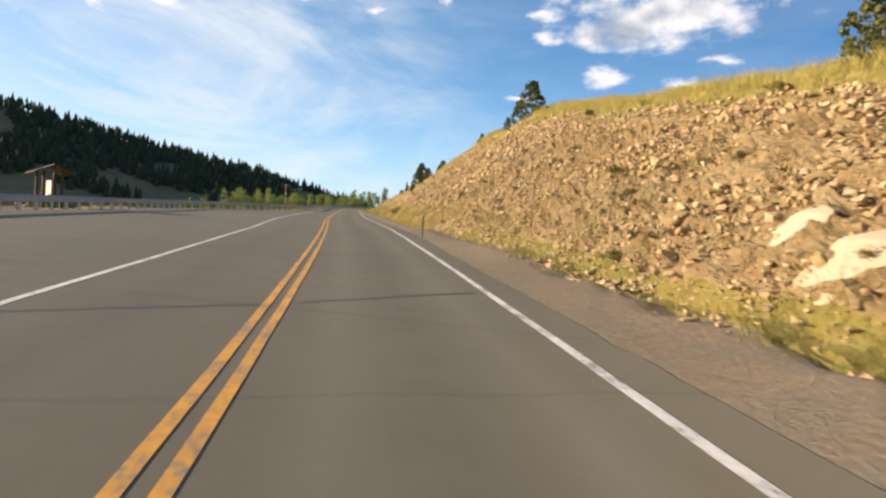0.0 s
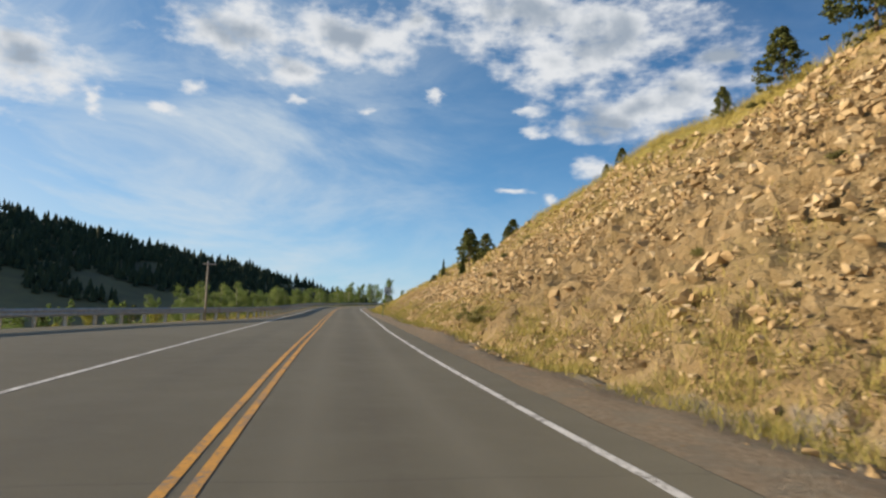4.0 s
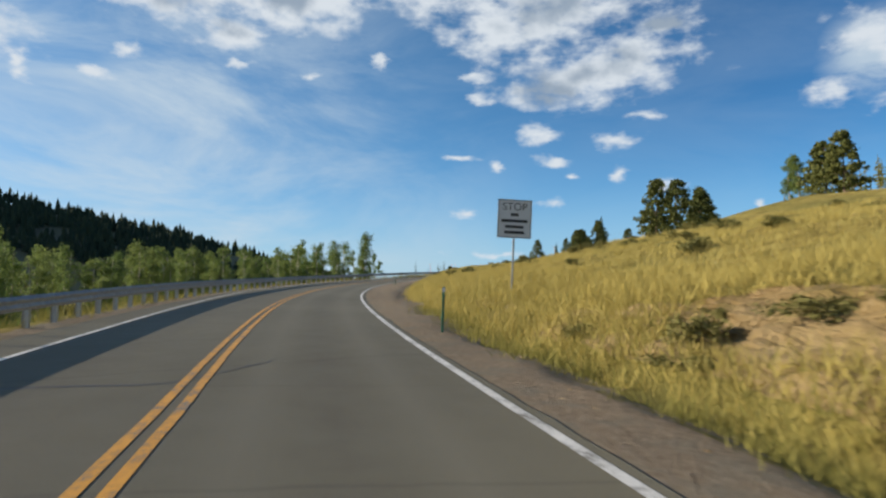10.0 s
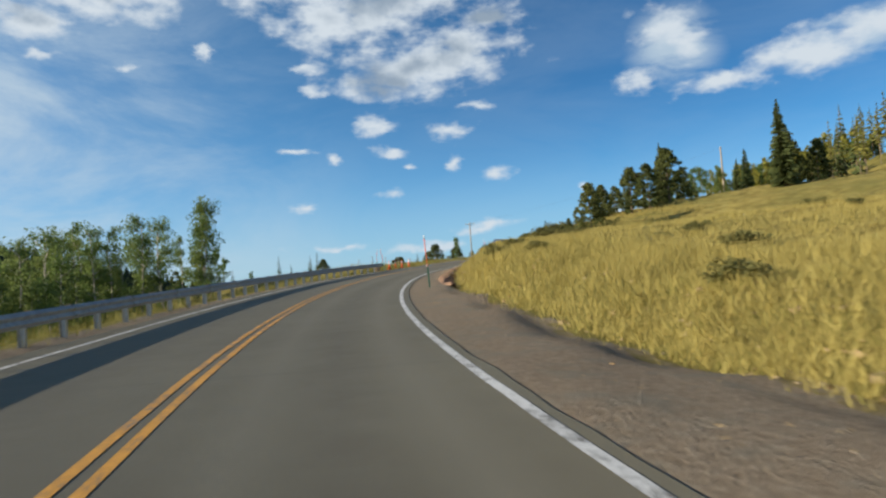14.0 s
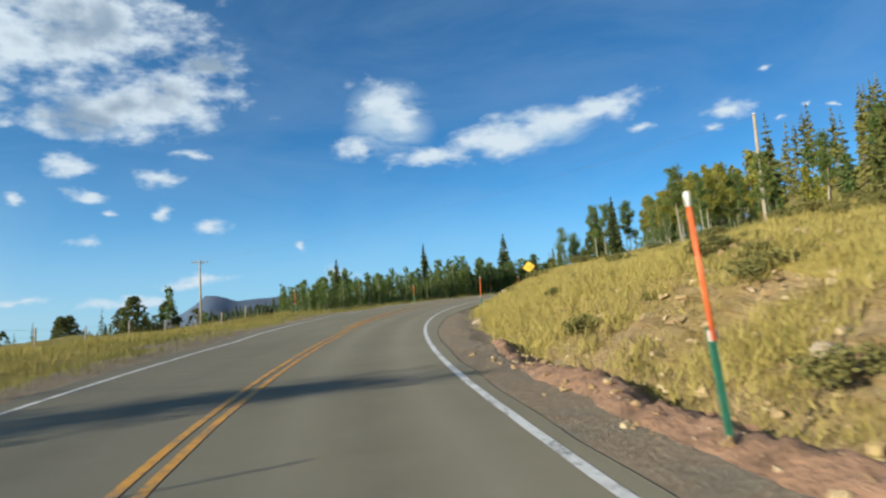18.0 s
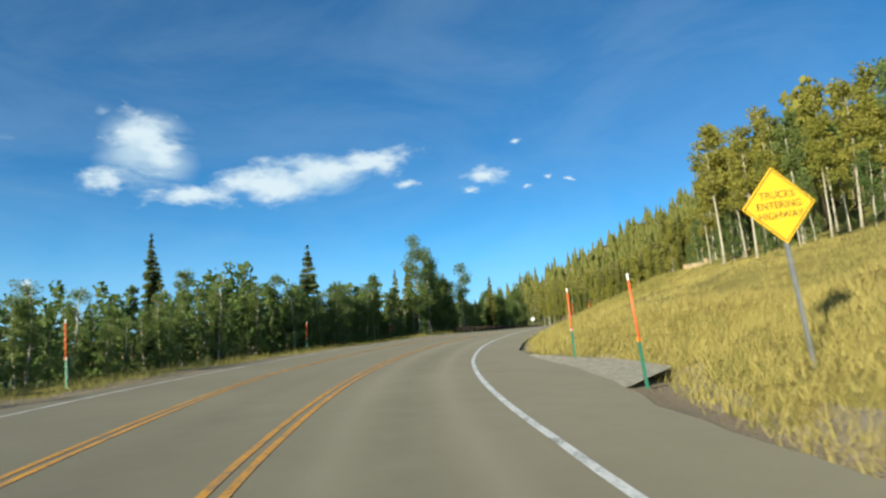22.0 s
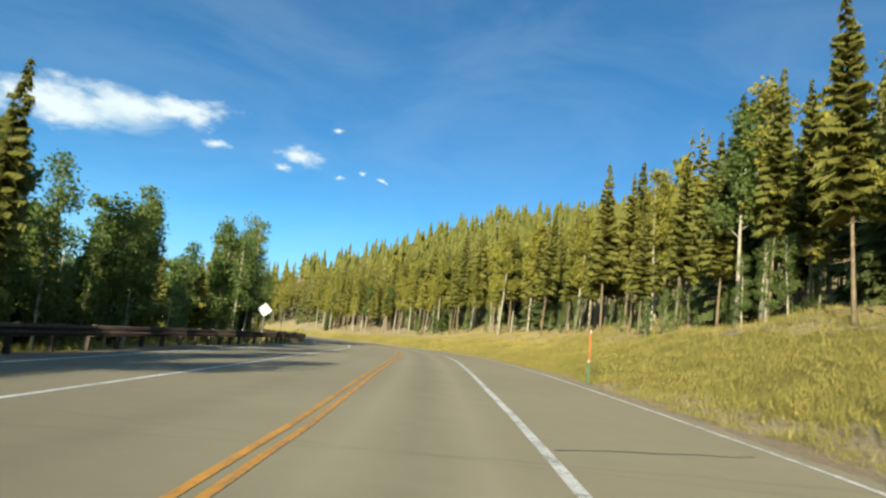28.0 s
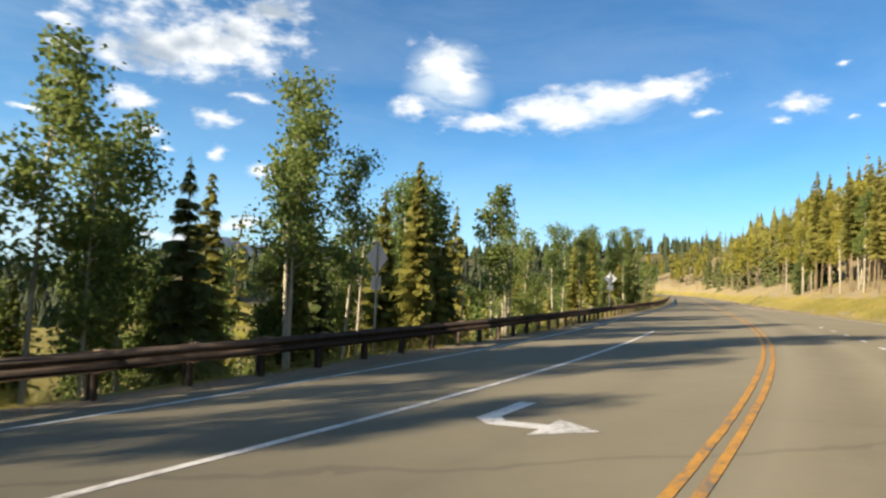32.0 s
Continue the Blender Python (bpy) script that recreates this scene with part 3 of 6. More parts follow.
# ---- the ground: one sheet along the road and out to the hills ----
def build_ground():
    ss = np.r_[np.arange(-80, -6, STEP), np.arange(-6, 176, .32), np.arange(176, 860.01, STEP)]
    n = len(ss)
    toe, top, m1 = (tab(SIDE_R, ss, k) for k in (1, 2, 3))
    crest = toe + np.maximum(top / m1, 1.0)
    eR, eL = tab(PAVE_R, ss), tab(PAVE_L, ss)
    far_r = tab([(-80, 105), (400, 100), (450, 180), (520, 330), (860, 330)], ss)
    far_l = np.full(n, 230.0)
    cols = []
    for k in (1, .8, .62, .48, .37, .29, .23, .18, .145, .118, .096, .078, .064, .052, .042, .034, .027, .021, .016, .0115, .0075, .0045, .002, .0008):
        cols.append(eL - .05 - k * (far_l + eL))
    cols += [eL + .25, eL * .5 + 0 * ss, 0 * ss, eR * .5, eR - .25]
    for k in np.linspace(0, 1, 19):
        cols.append(eR + .04 + (np.maximum(toe - eR, .8) - .04) * k)
    base = np.maximum(toe, eR + .8)
    for k in np.linspace(0, 1, 53)[1:]:
        cols.append(base + (crest - base).clip(1) * k)
    top_d = base + (crest - base).clip(1)
    for k in (.004, .009, .015, .022, .03, .04, .052, .067, .085, .105, .13, .16, .195, .235, .28, .33, .39, .46, .54, .63, .73, .84, 1.0):
        cols.append(top_d + (far_r - top_d) * k)
    D = np.stack(cols, 1)
    S2 = np.repeat(ss[:, None], D.shape[1], 1)
    X, Y = xy(S2, D)
    Z = ground_z(S2, D)
    on_road = (D > eL[:, None]) & (D < eR[:, None])
    inner = (D > eL[:, None] + .4) & (D < eR[:, None] - .4)
    Z -= np.where(inner, .14, np.where(on_road, .03, .012))
    P = np.stack([X, Y, Z], -1).reshape(-1, 3)
    rock, green, dirt = zone_of(S2, D)
    r, dn = rock.reshape(-1), D.reshape(-1)
    away = np.clip(np.maximum(dn - np.repeat(eR, D.shape[1]), np.repeat(eL, D.shape[1]) - dn) / 3, 0, 1)
    slow, mid = noise3(P, .06, 3), noise3(P, .45, 4)
    shift = away * (slow * np.clip(np.abs(dn) / 20, .15, 1.2) + mid * .14)
    hit = r > .02
    rough = np.zeros(len(P))
    block = np.zeros(len(P))
    for i in np.nonzero(hit)[0]:
        p = Vector(P[i])
        q = Vector((p.x * .9, p.y * .55, p.z * 1.1))
        d1, pts = noise.voronoi(q * .8)
        d2, pt2 = noise.voronoi(q * 2.1)
        block[i] = noise.cell(pts[0] * 7.0) * .06 + noise.cell(pt2[0] * 5.0) * .15 + min(d1[1] - d1[0], .3) * .2 + min(d2[1] - d2[0], .3) * .2
        bed = p.z * 1.15 + p.y * .22 + p.x * .3 + noise.fractal(p * .3, 1.0, 2.0, 3) * .9
        worn = min(max(noise.noise(p * .13 + Vector((5, 0, 0))) * 1.6 + .5, 0), 1)
        rough[i] = noise.ridged_multi_fractal(p * .45, 1.0, 2.1, 5, 1.0, 2.0) * .1 + (1 - (bed % 1.0)) ** 2 * .34 * worn - .06 + noise.noise(p * .22) * .22
    push = r * (rough + block * 1.25 - .2)
    s_flat = S2.reshape(-1)
    h = np.radians(tab(HEAD, s_flat))
    P[:, 2] += shift + push * .62
    P[:, 0] -= np.cos(h) * push * .8
    P[:, 1] -= np.sin(h) * push * .8
    edge = np.zeros_like(D, bool)
    edge[:, 0] = edge[:, -1] = edge[0] = edge[-1] = True
    P[edge.reshape(-1), 2] = np.minimum(P[edge.reshape(-1), 2], -16)
    me = grid_mesh("ground", P.reshape(n, -1, 3), n, D.shape[1], zones=np.stack([rock, green, dirt], -1))
    face_rock = r[np.array([p.vertices[0] for p in me.polygons])]
    me.polygons.foreach_set("use_smooth", face_rock < .3)
    ob = part("ground", me, GROUND)
    return tagged(ob, "dry grass hillside with a rocky tan road cut", "ground", kind="structure")


build_ground()


def far_ground():
    rings = np.r_[0, np.geomspace(150, 4600, 26)]
    ang = np.linspace(0, 2 * np.pi, 73)
    R, A = np.meshgrid(rings, ang, indexing="ij")
    X, Y = 120 + R * np.cos(A), 220 + R * np.sin(A)
    Z = -17 + 0 * R
    V = np.stack([X, Y, Z], -1)
    zones = np.zeros((*X.shape, 3))
    zones[..., 1] = .45
    ob = part("ground", grid_mesh("valley", V, len(rings), len(ang), zones=zones), GROUND)
    tagged(ob, "grassy valley floor reaching to the horizon", "ground", kind="structure")


far_ground()


# ---- road surface and its painted lines ----
def build_road():
    ss = np.arange(-78, 858, STEP)
    k = np.linspace(0, 1, 19)
    eL, eR = tab(PAVE_L, ss), tab(PAVE_R, ss)
    D = np.concatenate([eL[:, None] * (1 - k)[None, :], eR[:, None] * k[None, 1:]], 1)
    ragged = np.array([noise.noise(Vector((s * .7, 3, 0))) * .09 + noise.noise(Vector((s * 2.3, 8, 0))) * .05 for s in ss])
    D[:, -1] += ragged
    D[:, 0] -= ragged[::-1]
    S2 = np.repeat(ss[:, None], D.shape[1], 1)
    X, Y = xy(S2, D)
    Z = road_z(S2, D)
    V = np.stack([X, Y, Z], -1)
    skirt_l, skirt_r = V[:, :1].copy(), V[:, -1:].copy()
    skirt_l[..., 2] -= .3
    skirt_r[..., 2] -= .3
    V = np.concatenate([skirt_l, V, skirt_r], 1)
    U = np.stack([np.concatenate([D[:, :1], D, D[:, -1:]], 1), np.repeat(ss[:, None], D.shape[1] + 2, 1)], -1)
    ob = part("road", grid_mesh("road", V, len(ss), V.shape[1], uv=U, flat=True), ASPHALT)
    return tagged(ob, "worn grey asphalt two-lane mountain highway", "road", kind="structure")


road = build_road()


def stripe(name, material, s0, s1, offset, width, parent=None, step=1.0, label=""):
    """A painted stripe 4 mm over the asphalt; offset may be a number or a table of (s, d)."""
    ss = np.r_[np.arange(s0, s1, step), s1]
    c = tab(offset, ss) if isinstance(offset, list) else np.full(len(ss), offset)
    wob = np.array([noise.noise(Vector((s * .9, c[0] * 3.1, 1))) * .012 for s in ss])
    V = []
    for e in (-.5, .5):
        d = c + width * e + wob
        x, y = xy(ss, d)
        V.append(np.stack([x, y, road_z(ss, d) + .006], -1))
    return part(name, grid_mesh(name, np.stack(V, 1), len(ss), 2), material, parent or road, label)


MAIN = [(-80, 0), (90, 0), (106, -.11), (124, -.1), (142, -.07), (157, .03), (176, -.1), (194, -.1), (210, -.1), (240, -.14), (260, -.22), (277, -.33), (294, -.3), (304, -.1), (313, .05), (327, -.13), (344, -.16), (360, -.12), (376, .03), (391, .08), (421, .08), (441, .05), (455, .1), (466, -.02), (480, .1), (490, .24), (503, .33), (520, .34), (860, .3)]
Y2 = [(322, -.42), (332, -.75), (341, -1.35), (358, -2.7), (374, -3.6), (420, -3.7)]
WL = [(-80, -3.0), (31, -3.05), (50, -3.55), (62, -3.6), (90, -3.25), (112, -3.35), (130, -3.05), (150, -3.1), (168, -3.2), (182, -3.47), (200, -4.15), (216, -4.1), (235, -3.6), (263, -3.4), (281, -3.65), (297, -3.8), (314, -3.85), (325, -4.7), (341, -6.0), (358, -7.0), (374, -7.2), (420, -7.2)]
for a, b in ((-78, 421), (441, 857)):
    for side in (-.115, .115):
        stripe("centre_stripe", YELLOW, a, b, [(s, d + side) for s, d in MAIN], .11, label="worn double yellow stripe")
for side in (-.11, .11):
    stripe("median_stripe", YELLOW, 320, 420, [(s, d + side) for s, d in Y2], .11)
WR = [(-80, 3.3), (0, 3.3), (24, 3.37), (34, 3.53), (41, 3.75), (50, 3.92), (58, 3.95), (72, 3.7), (88, 3.52), (106, 3.64), (122, 3.6), (140, 3.78), (157, 3.62), (174, 3.48), (192, 3.4), (209, 3.4), (235, 3.3), (260, 3.22), (277, 3.2), (294, 3.36), (312, 3.38), (328, 3.42), (344, 3.37), (360, 3.5), (375, 3.4), (390, 3.43), (421, 3.3)]
stripe("edge_stripe", WHITE, -78, 421, WR, .13, label="white edge stripe")
stripe("edge_stripe", WHITE, -78, 419, WL, .12)
LANE = [(450, 3.4), (465, 3.45), (478, 3.6), (490, 3.85), (500, 3.92), (508, 3.75), (518, 3.5), (857, 3.45)]
stripe("lane_stripe", WHITE, 450, 500, LANE, .16)
stripe("edge_stripe", WHITE, 443, 857, [(443, 9.0), (452, 7.35), (560, 7.3), (600, 4.4), (857, 3.9)], .12)
stripe("lane_stripe", WHITE, 441, 545, [(441, -4.1), (470, -3.9), (857, -3.9)], .13)
stripe("edge_stripe", WHITE, 441, 857, [(441, -7.2), (560, -7.2), (620, -4.4), (857, -3.9)], .11)
for i in range(14):
    stripe("dotted_stripe", WHITE, 503.6 + 3.7 * i, 504.6 + 3.7 * i, LANE, .15, step=.5)

# pale apron of a field entrance
apron_paint = plain("pale_gravel", (.40, .35, .26), .95, 0, .3, 6, .01)
ss = np.linspace(364.6, 376.5, 25)
rim = np.stack([tab(PAVE_R, ss) - .05, tab(PAVE_R, ss) + tab([(364.6, .1), (366, .75), (368, 1.9), (371, 1.7), (374, .7), (376.5, .05)], ss)], 1)
ax, ay = xy(np.repeat(ss[:, None], 2, 1), rim)
az = road_z(np.repeat(ss[:, None], 2, 1), rim) + np.array([[.008, .05]])
tagged(part("pavement", grid_mesh("apron", np.stack([ax, ay, az], -1), 25, 2), apron_paint), "pale packed gravel apron beside the road", "pavement", kind="structure")

# sealed cracks across the lanes
TAR = plain("crack_sealant", (.045, .042, .04), .6, 0, .2, 12)


def sealed_crack(points, width):
    rg = random.Random(int(points[0][0] * 10))
    L, R = [], []
    for (s0, d0), (s1, d1) in zip(points, points[1:]):
        for k in range(9 if (s1, d1) == points[-1] else 8):
            t = k / 8
            s, d = s0 + (s1 - s0) * t + rg.uniform(-.06, .06), d0 + (d1 - d0) * t
            w = width * rg.uniform(.5, 1.2)
            L.append((s - w / 2, d))
            R.append((s + w / 2, d))
    V = []
    for s, d in zip(L, R):
        for a, b in (s, d):
            x, y = xy(a, b)
            V.append((float(x), float(y), float(road_z(np.float64(a), np.float64(b))) + .004))
    part("sealed_crack", grid_mesh("sealed_crack", np.array(V).reshape(-1, 2, 3), len(L), 2), TAR, road, "dark sealed crack")


for points, width in [([(6.4, -6.5), (8.2, -2.74), (9.3, -.36), (11.6, 3.1)], .12), ([(45, -3.4), (46, -2), (47.1, -.42), (50.8, 3.1)], .12), ([(107.7, -3.3), (107.6, -2), (107.5, -.29), (107.1, 1.26)], .13),
                      ([(107.6, 1.5), (109, 3.2)], .08), ([(158.6, -3.2), (159, -2.1), (159.2, -.26), (161.4, .9)], .1), ([(84, -3), (85.5, 0), (87, 3.4)], .1), ([(289, -3.2), (289.5, -1.2)], .09), ([(248.2, -3.3), (248.9, .2)], .08), ([(497, -2.2), (498.5, 1)], .07), ([(455, 3.6), (456, 6.8)], .06)]:
    sealed_crack(points, width)

# ---- building kit ----
def tube(bm, points, radii, sides=8, caps=True):
    """A round bar through points, tapered."""
    rings = []
    for i, p in enumerate(points):
        p = Vector(p)
        a = Vector(points[max(i - 1, 0)])
        b = Vector(points[min(i + 1, len(points) - 1)])
        axis = (b - a).normalized()
        u = axis.orthogonal().normalized()
        w = axis.cross(u)
        rings.append([bm.verts.new(p + (u * math.cos(t) + w * math.sin(t)) * radii[i]) for t in (2 * math.pi * k / sides for k in range(sides))])
    for r, q in zip(rings, rings[1:]):
        for k in range(sides):
            f = bm.faces.new((r[k], r[(k + 1) % sides], q[(k + 1) % sides], q[k]))
            f.smooth = True
    if caps:
        bm.faces.new(rings[0][::-1])
        bm.faces.new(rings[-1])
    return bm


def box(bm, size, at=(0, 0, 0), bevel=0.0, turn=None):
    m = Matrix.Translation(at) @ (turn or Matrix()) @ Matrix.Diagonal((*size, 1))
    made = bmesh.ops.create_cube(bm, size=1, matrix=m)
    if bevel:
        edges = list({e for v in made["verts"] for e in v.link_edges})
        bmesh.ops.bevel(bm, geom=edges, offset=bevel, segments=2, affect="EDGES", profile=.6)
    return bm


def bevelled(size, at=(0, 0, 0), bevel=.01, turn=None):
    return box(bmesh.new(), size, at, bevel, turn)


def empty(name, m, label, category, group=""):
    ob = new(name)
    ob.empty_display_size = .2
    ob.matrix_basis = m
    return tagged(ob, label, category, group)


def ground_at(s, d, lift=0.0):
    """Pose on the ground beside the road, turned to the road's heading."""
    x, y = xy(s, d)
    return pose(float(x), float(y), lie(s, d) + lift, 0, 0, float(tab(HEAD, s)))


def soup(name, verts, faces):
    me = bpy.data.meshes.new(name)
    me.from_pydata(np.asarray(verts).tolist(), [], np.asarray(faces).tolist() if not isinstance(faces, list) else faces)
    return me


def arrays(me):
    v = np.empty(len(me.vertices) * 3)
    me.vertices.foreach_get("co", v)
    me.calc_loop_triangles()
    f = np.empty(len(me.loop_triangles) * 3, int)
    me.loop_triangles.foreach_get("vertices", f)
    return v.reshape(-1, 3), f.reshape(-1, 3)


def merged(name, pieces, places):
    """One mesh of many copies; places: (piece, x, y, z, turn, size, stretch)."""
    V, F, n = [], [], 0
    for k, x, y, z, a, size, tall in places:
        v, f = pieces[k]
        c, s = math.cos(a), math.sin(a)
        w = np.stack([(v[:, 0] * c - v[:, 1] * s) * size + x, (v[:, 0] * s + v[:, 1] * c) * size + y, v[:, 2] * size * tall + z], 1)
        V.append(w)
        F.append(f + n)
        n += len(v)
    return soup(name, np.concatenate(V), np.concatenate(F))

# ---- trees ----
SPRUCE = tinted("spruce_needles", (.085, .12, .045), (.165, .185, .06), .7, .35)
LODGE = tinted("pine_needles", (.155, .17, .04), (.315, .29, .07), .7, .35)
PINE = tinted("dark_pine_needles", (.08, .10, .03), (.18, .185, .052), .7, .25)
ASPEN = tinted("aspen_leaves", (.12, .185, .052), (.26, .305, .09), .6, .5)
ASPEN_GOLD = tinted("turning_aspen_leaves", (.22, .23, .04), (.40, .36, .07), .6, .4)
FAR_WOOD = tinted("distant_needles", (.03, .045, .025), (.07, .08, .03), .85, .0)
SHRUB = tinted("shrub_leaves", (.12, .12, .04), (.25, .23, .075), .8, .15)
BARK = plain("grey_brown_bark", (.19, .14, .10), .9, 0, .3, 3, .02)
PALE_BARK = plain("sunlit_pine_bark", (.22, .17, .105), .9, 0, .3, 2.5, .02)
ASPEN_BARK = plain("aspen_bark", (.40, .365, .28), .8, 0, .22, 2.2, .01)
DEAD_WOOD = plain("dead_grey_wood", (.36, .31, .26), .9, 0, .25, 3, .01)


def trunk_mesh(name, h, r, rng, bend=.15, sides=7, rings=7, limbs=()):
    bm = bmesh.new()
    dx, dy = rng.uniform(-bend, bend), rng.uniform(-bend, bend)
    pts = [(dx * math.sin(2.2 * k / rings) * k / rings, dy * math.sin(3.1 * k / rings) * k / rings, h * k / rings - .35 * (k == 0)) for k in range(rings + 1)]
    rad = [r * (1.35 if k == 0 else 1) * (1 - .9 * k / rings) + .012 for k in range(rings + 1)]
    tube(bm, pts, rad, sides)
    stem = bm.verts[:]
    for z, a, length, up, lr in limbs:
        k = z / h * rings
        i = min(int(k), rings - 1)
        p = Vector(pts[i]).lerp(Vector(pts[i + 1]), k - i)
        e = p + Vector((math.cos(a) * length, math.sin(a) * length, up))
        m = p.lerp(e, .5) + Vector((0, 0, -.06 * length))
        grown = len(bm.verts)
        tube(bm, [p, m, e], [lr, lr * .65, lr * .25], 4, False)
        bm.verts.ensure_lookup_table()
        root = min(stem, key=lambda w: (w.co - p).length)
        bm.faces.new((bm.verts[grown], bm.verts[grown + 1], root))
    me = bpy.data.meshes.new(name)
    bm.to_mesh(me)
    bm.free()
    return me


def conifer_crown(rng, h, r, bare, whorls, per, teeth=4, droop=.35, sparse=0.0):
    """Whorls of flat drooping branches with ragged edges."""
    V, F = [], []
    for w in range(whorls):
        f = w / (whorls - 1)
        z0 = h * (bare + (1 - bare) * f ** .92)
        reach = r * (1 - f) ** .85 * (1 if f > .12 else .7 + 2.4 * f) + .12
        for b in range(per if f < .8 else max(4, per - 2)):
            if rng.random() < sparse:
                continue
            a = 2 * math.pi * (b + .5 * (w % 2)) / per + rng.uniform(-.28, .28)
            L = reach * rng.uniform(.62, 1.16)
            z = z0 + rng.uniform(-.4, .4) * h / whorls * .8
            up = .45 * (f - .35) + rng.uniform(-.1, .1)
            ca, sa = math.cos(a), math.sin(a)
            wd = (.16 + .17 * L) * rng.uniform(.8, 1.25)
            n0 = len(V)
            prof = [(0.0, .25), (.4, 1.0), (.75, .75), (1.0, .08)]
            for t, k in prof:
                x, zz = L * t, z + L * (up * t - droop * t * t)
                half = wd * k
                for side in (-1, 0, 1):
                    px, py = x, side * half
                    V.append((px * ca - py * sa, px * sa + py * ca, zz - abs(side) * half * .85 + rng.uniform(-.03, .03)))
            for i in range(3):
                q = n0 + 3 * i
                F += [(q, q + 1, q + 4), (q, q + 4, q + 3), (q + 1, q + 2, q + 5), (q + 1, q + 5, q + 4)]
            for i in range(teeth):
                t = .2 + .75 * i / teeth
                x, zz = L * t, z + L * (up * t - droop * t * t)
                for side in (-1, 1):
                    half = wd * (1.5 - .7 * t) * rng.uniform(.8, 1.4)
                    n1 = len(V)
                    for px, py, dz in ((x - .08 * L, 0, .02), (x + .16 * L, 0, .02), (x + .2 * L, side * half, -.95 * half + rng.uniform(-.08, .05))):
                        V.append((px * ca - py * sa, px * sa + py * ca, zz + dz))
                    F.append((n1, n1 + 1, n1 + 2))
    n0 = len(V)
    V += [(.09, 0, h * .93), (-.05, .08, h * .93), (-.05, -.08, h * .93), (0, 0, h * 1.03)]
    F += [(n0, n0 + 1, n0 + 3), (n0 + 1, n0 + 2, n0 + 3), (n0 + 2, n0, n0 + 3)]
    return soup("crown", V, F)


def leaf_crown(rng, centres, count, size, flat=.75):
    """Leaves gathered in uneven clumps round the limb ends."""
    pick = rng.integers(0, len(centres), count)
    c = np.array(centres)[pick]
    off = rng.normal(size=(count, 3))
    off /= np.linalg.norm(off, axis=1, keepdims=True)
    off *= (rng.random((count, 1)) ** .45) * c[:, 3:4]
    off[:, 2] *= flat
    p = c[:, :3] + off
    u = rng.normal(size=(count, 3))
    u /= np.linalg.norm(u, axis=1, keepdims=True)
    v = np.cross(u, rng.normal(size=(count, 3)))
    v /= np.linalg.norm(v, axis=1, keepdims=True)
    s = size * rng.uniform(.55, 1.35, (count, 1))
    V = np.stack([p - u * s * .5, p + v * s * .38, p + u * s * .5, p - v * s * .38], 1).reshape(-1, 3)
    return soup("crown", V, np.arange(count * 4).reshape(-1, 4))


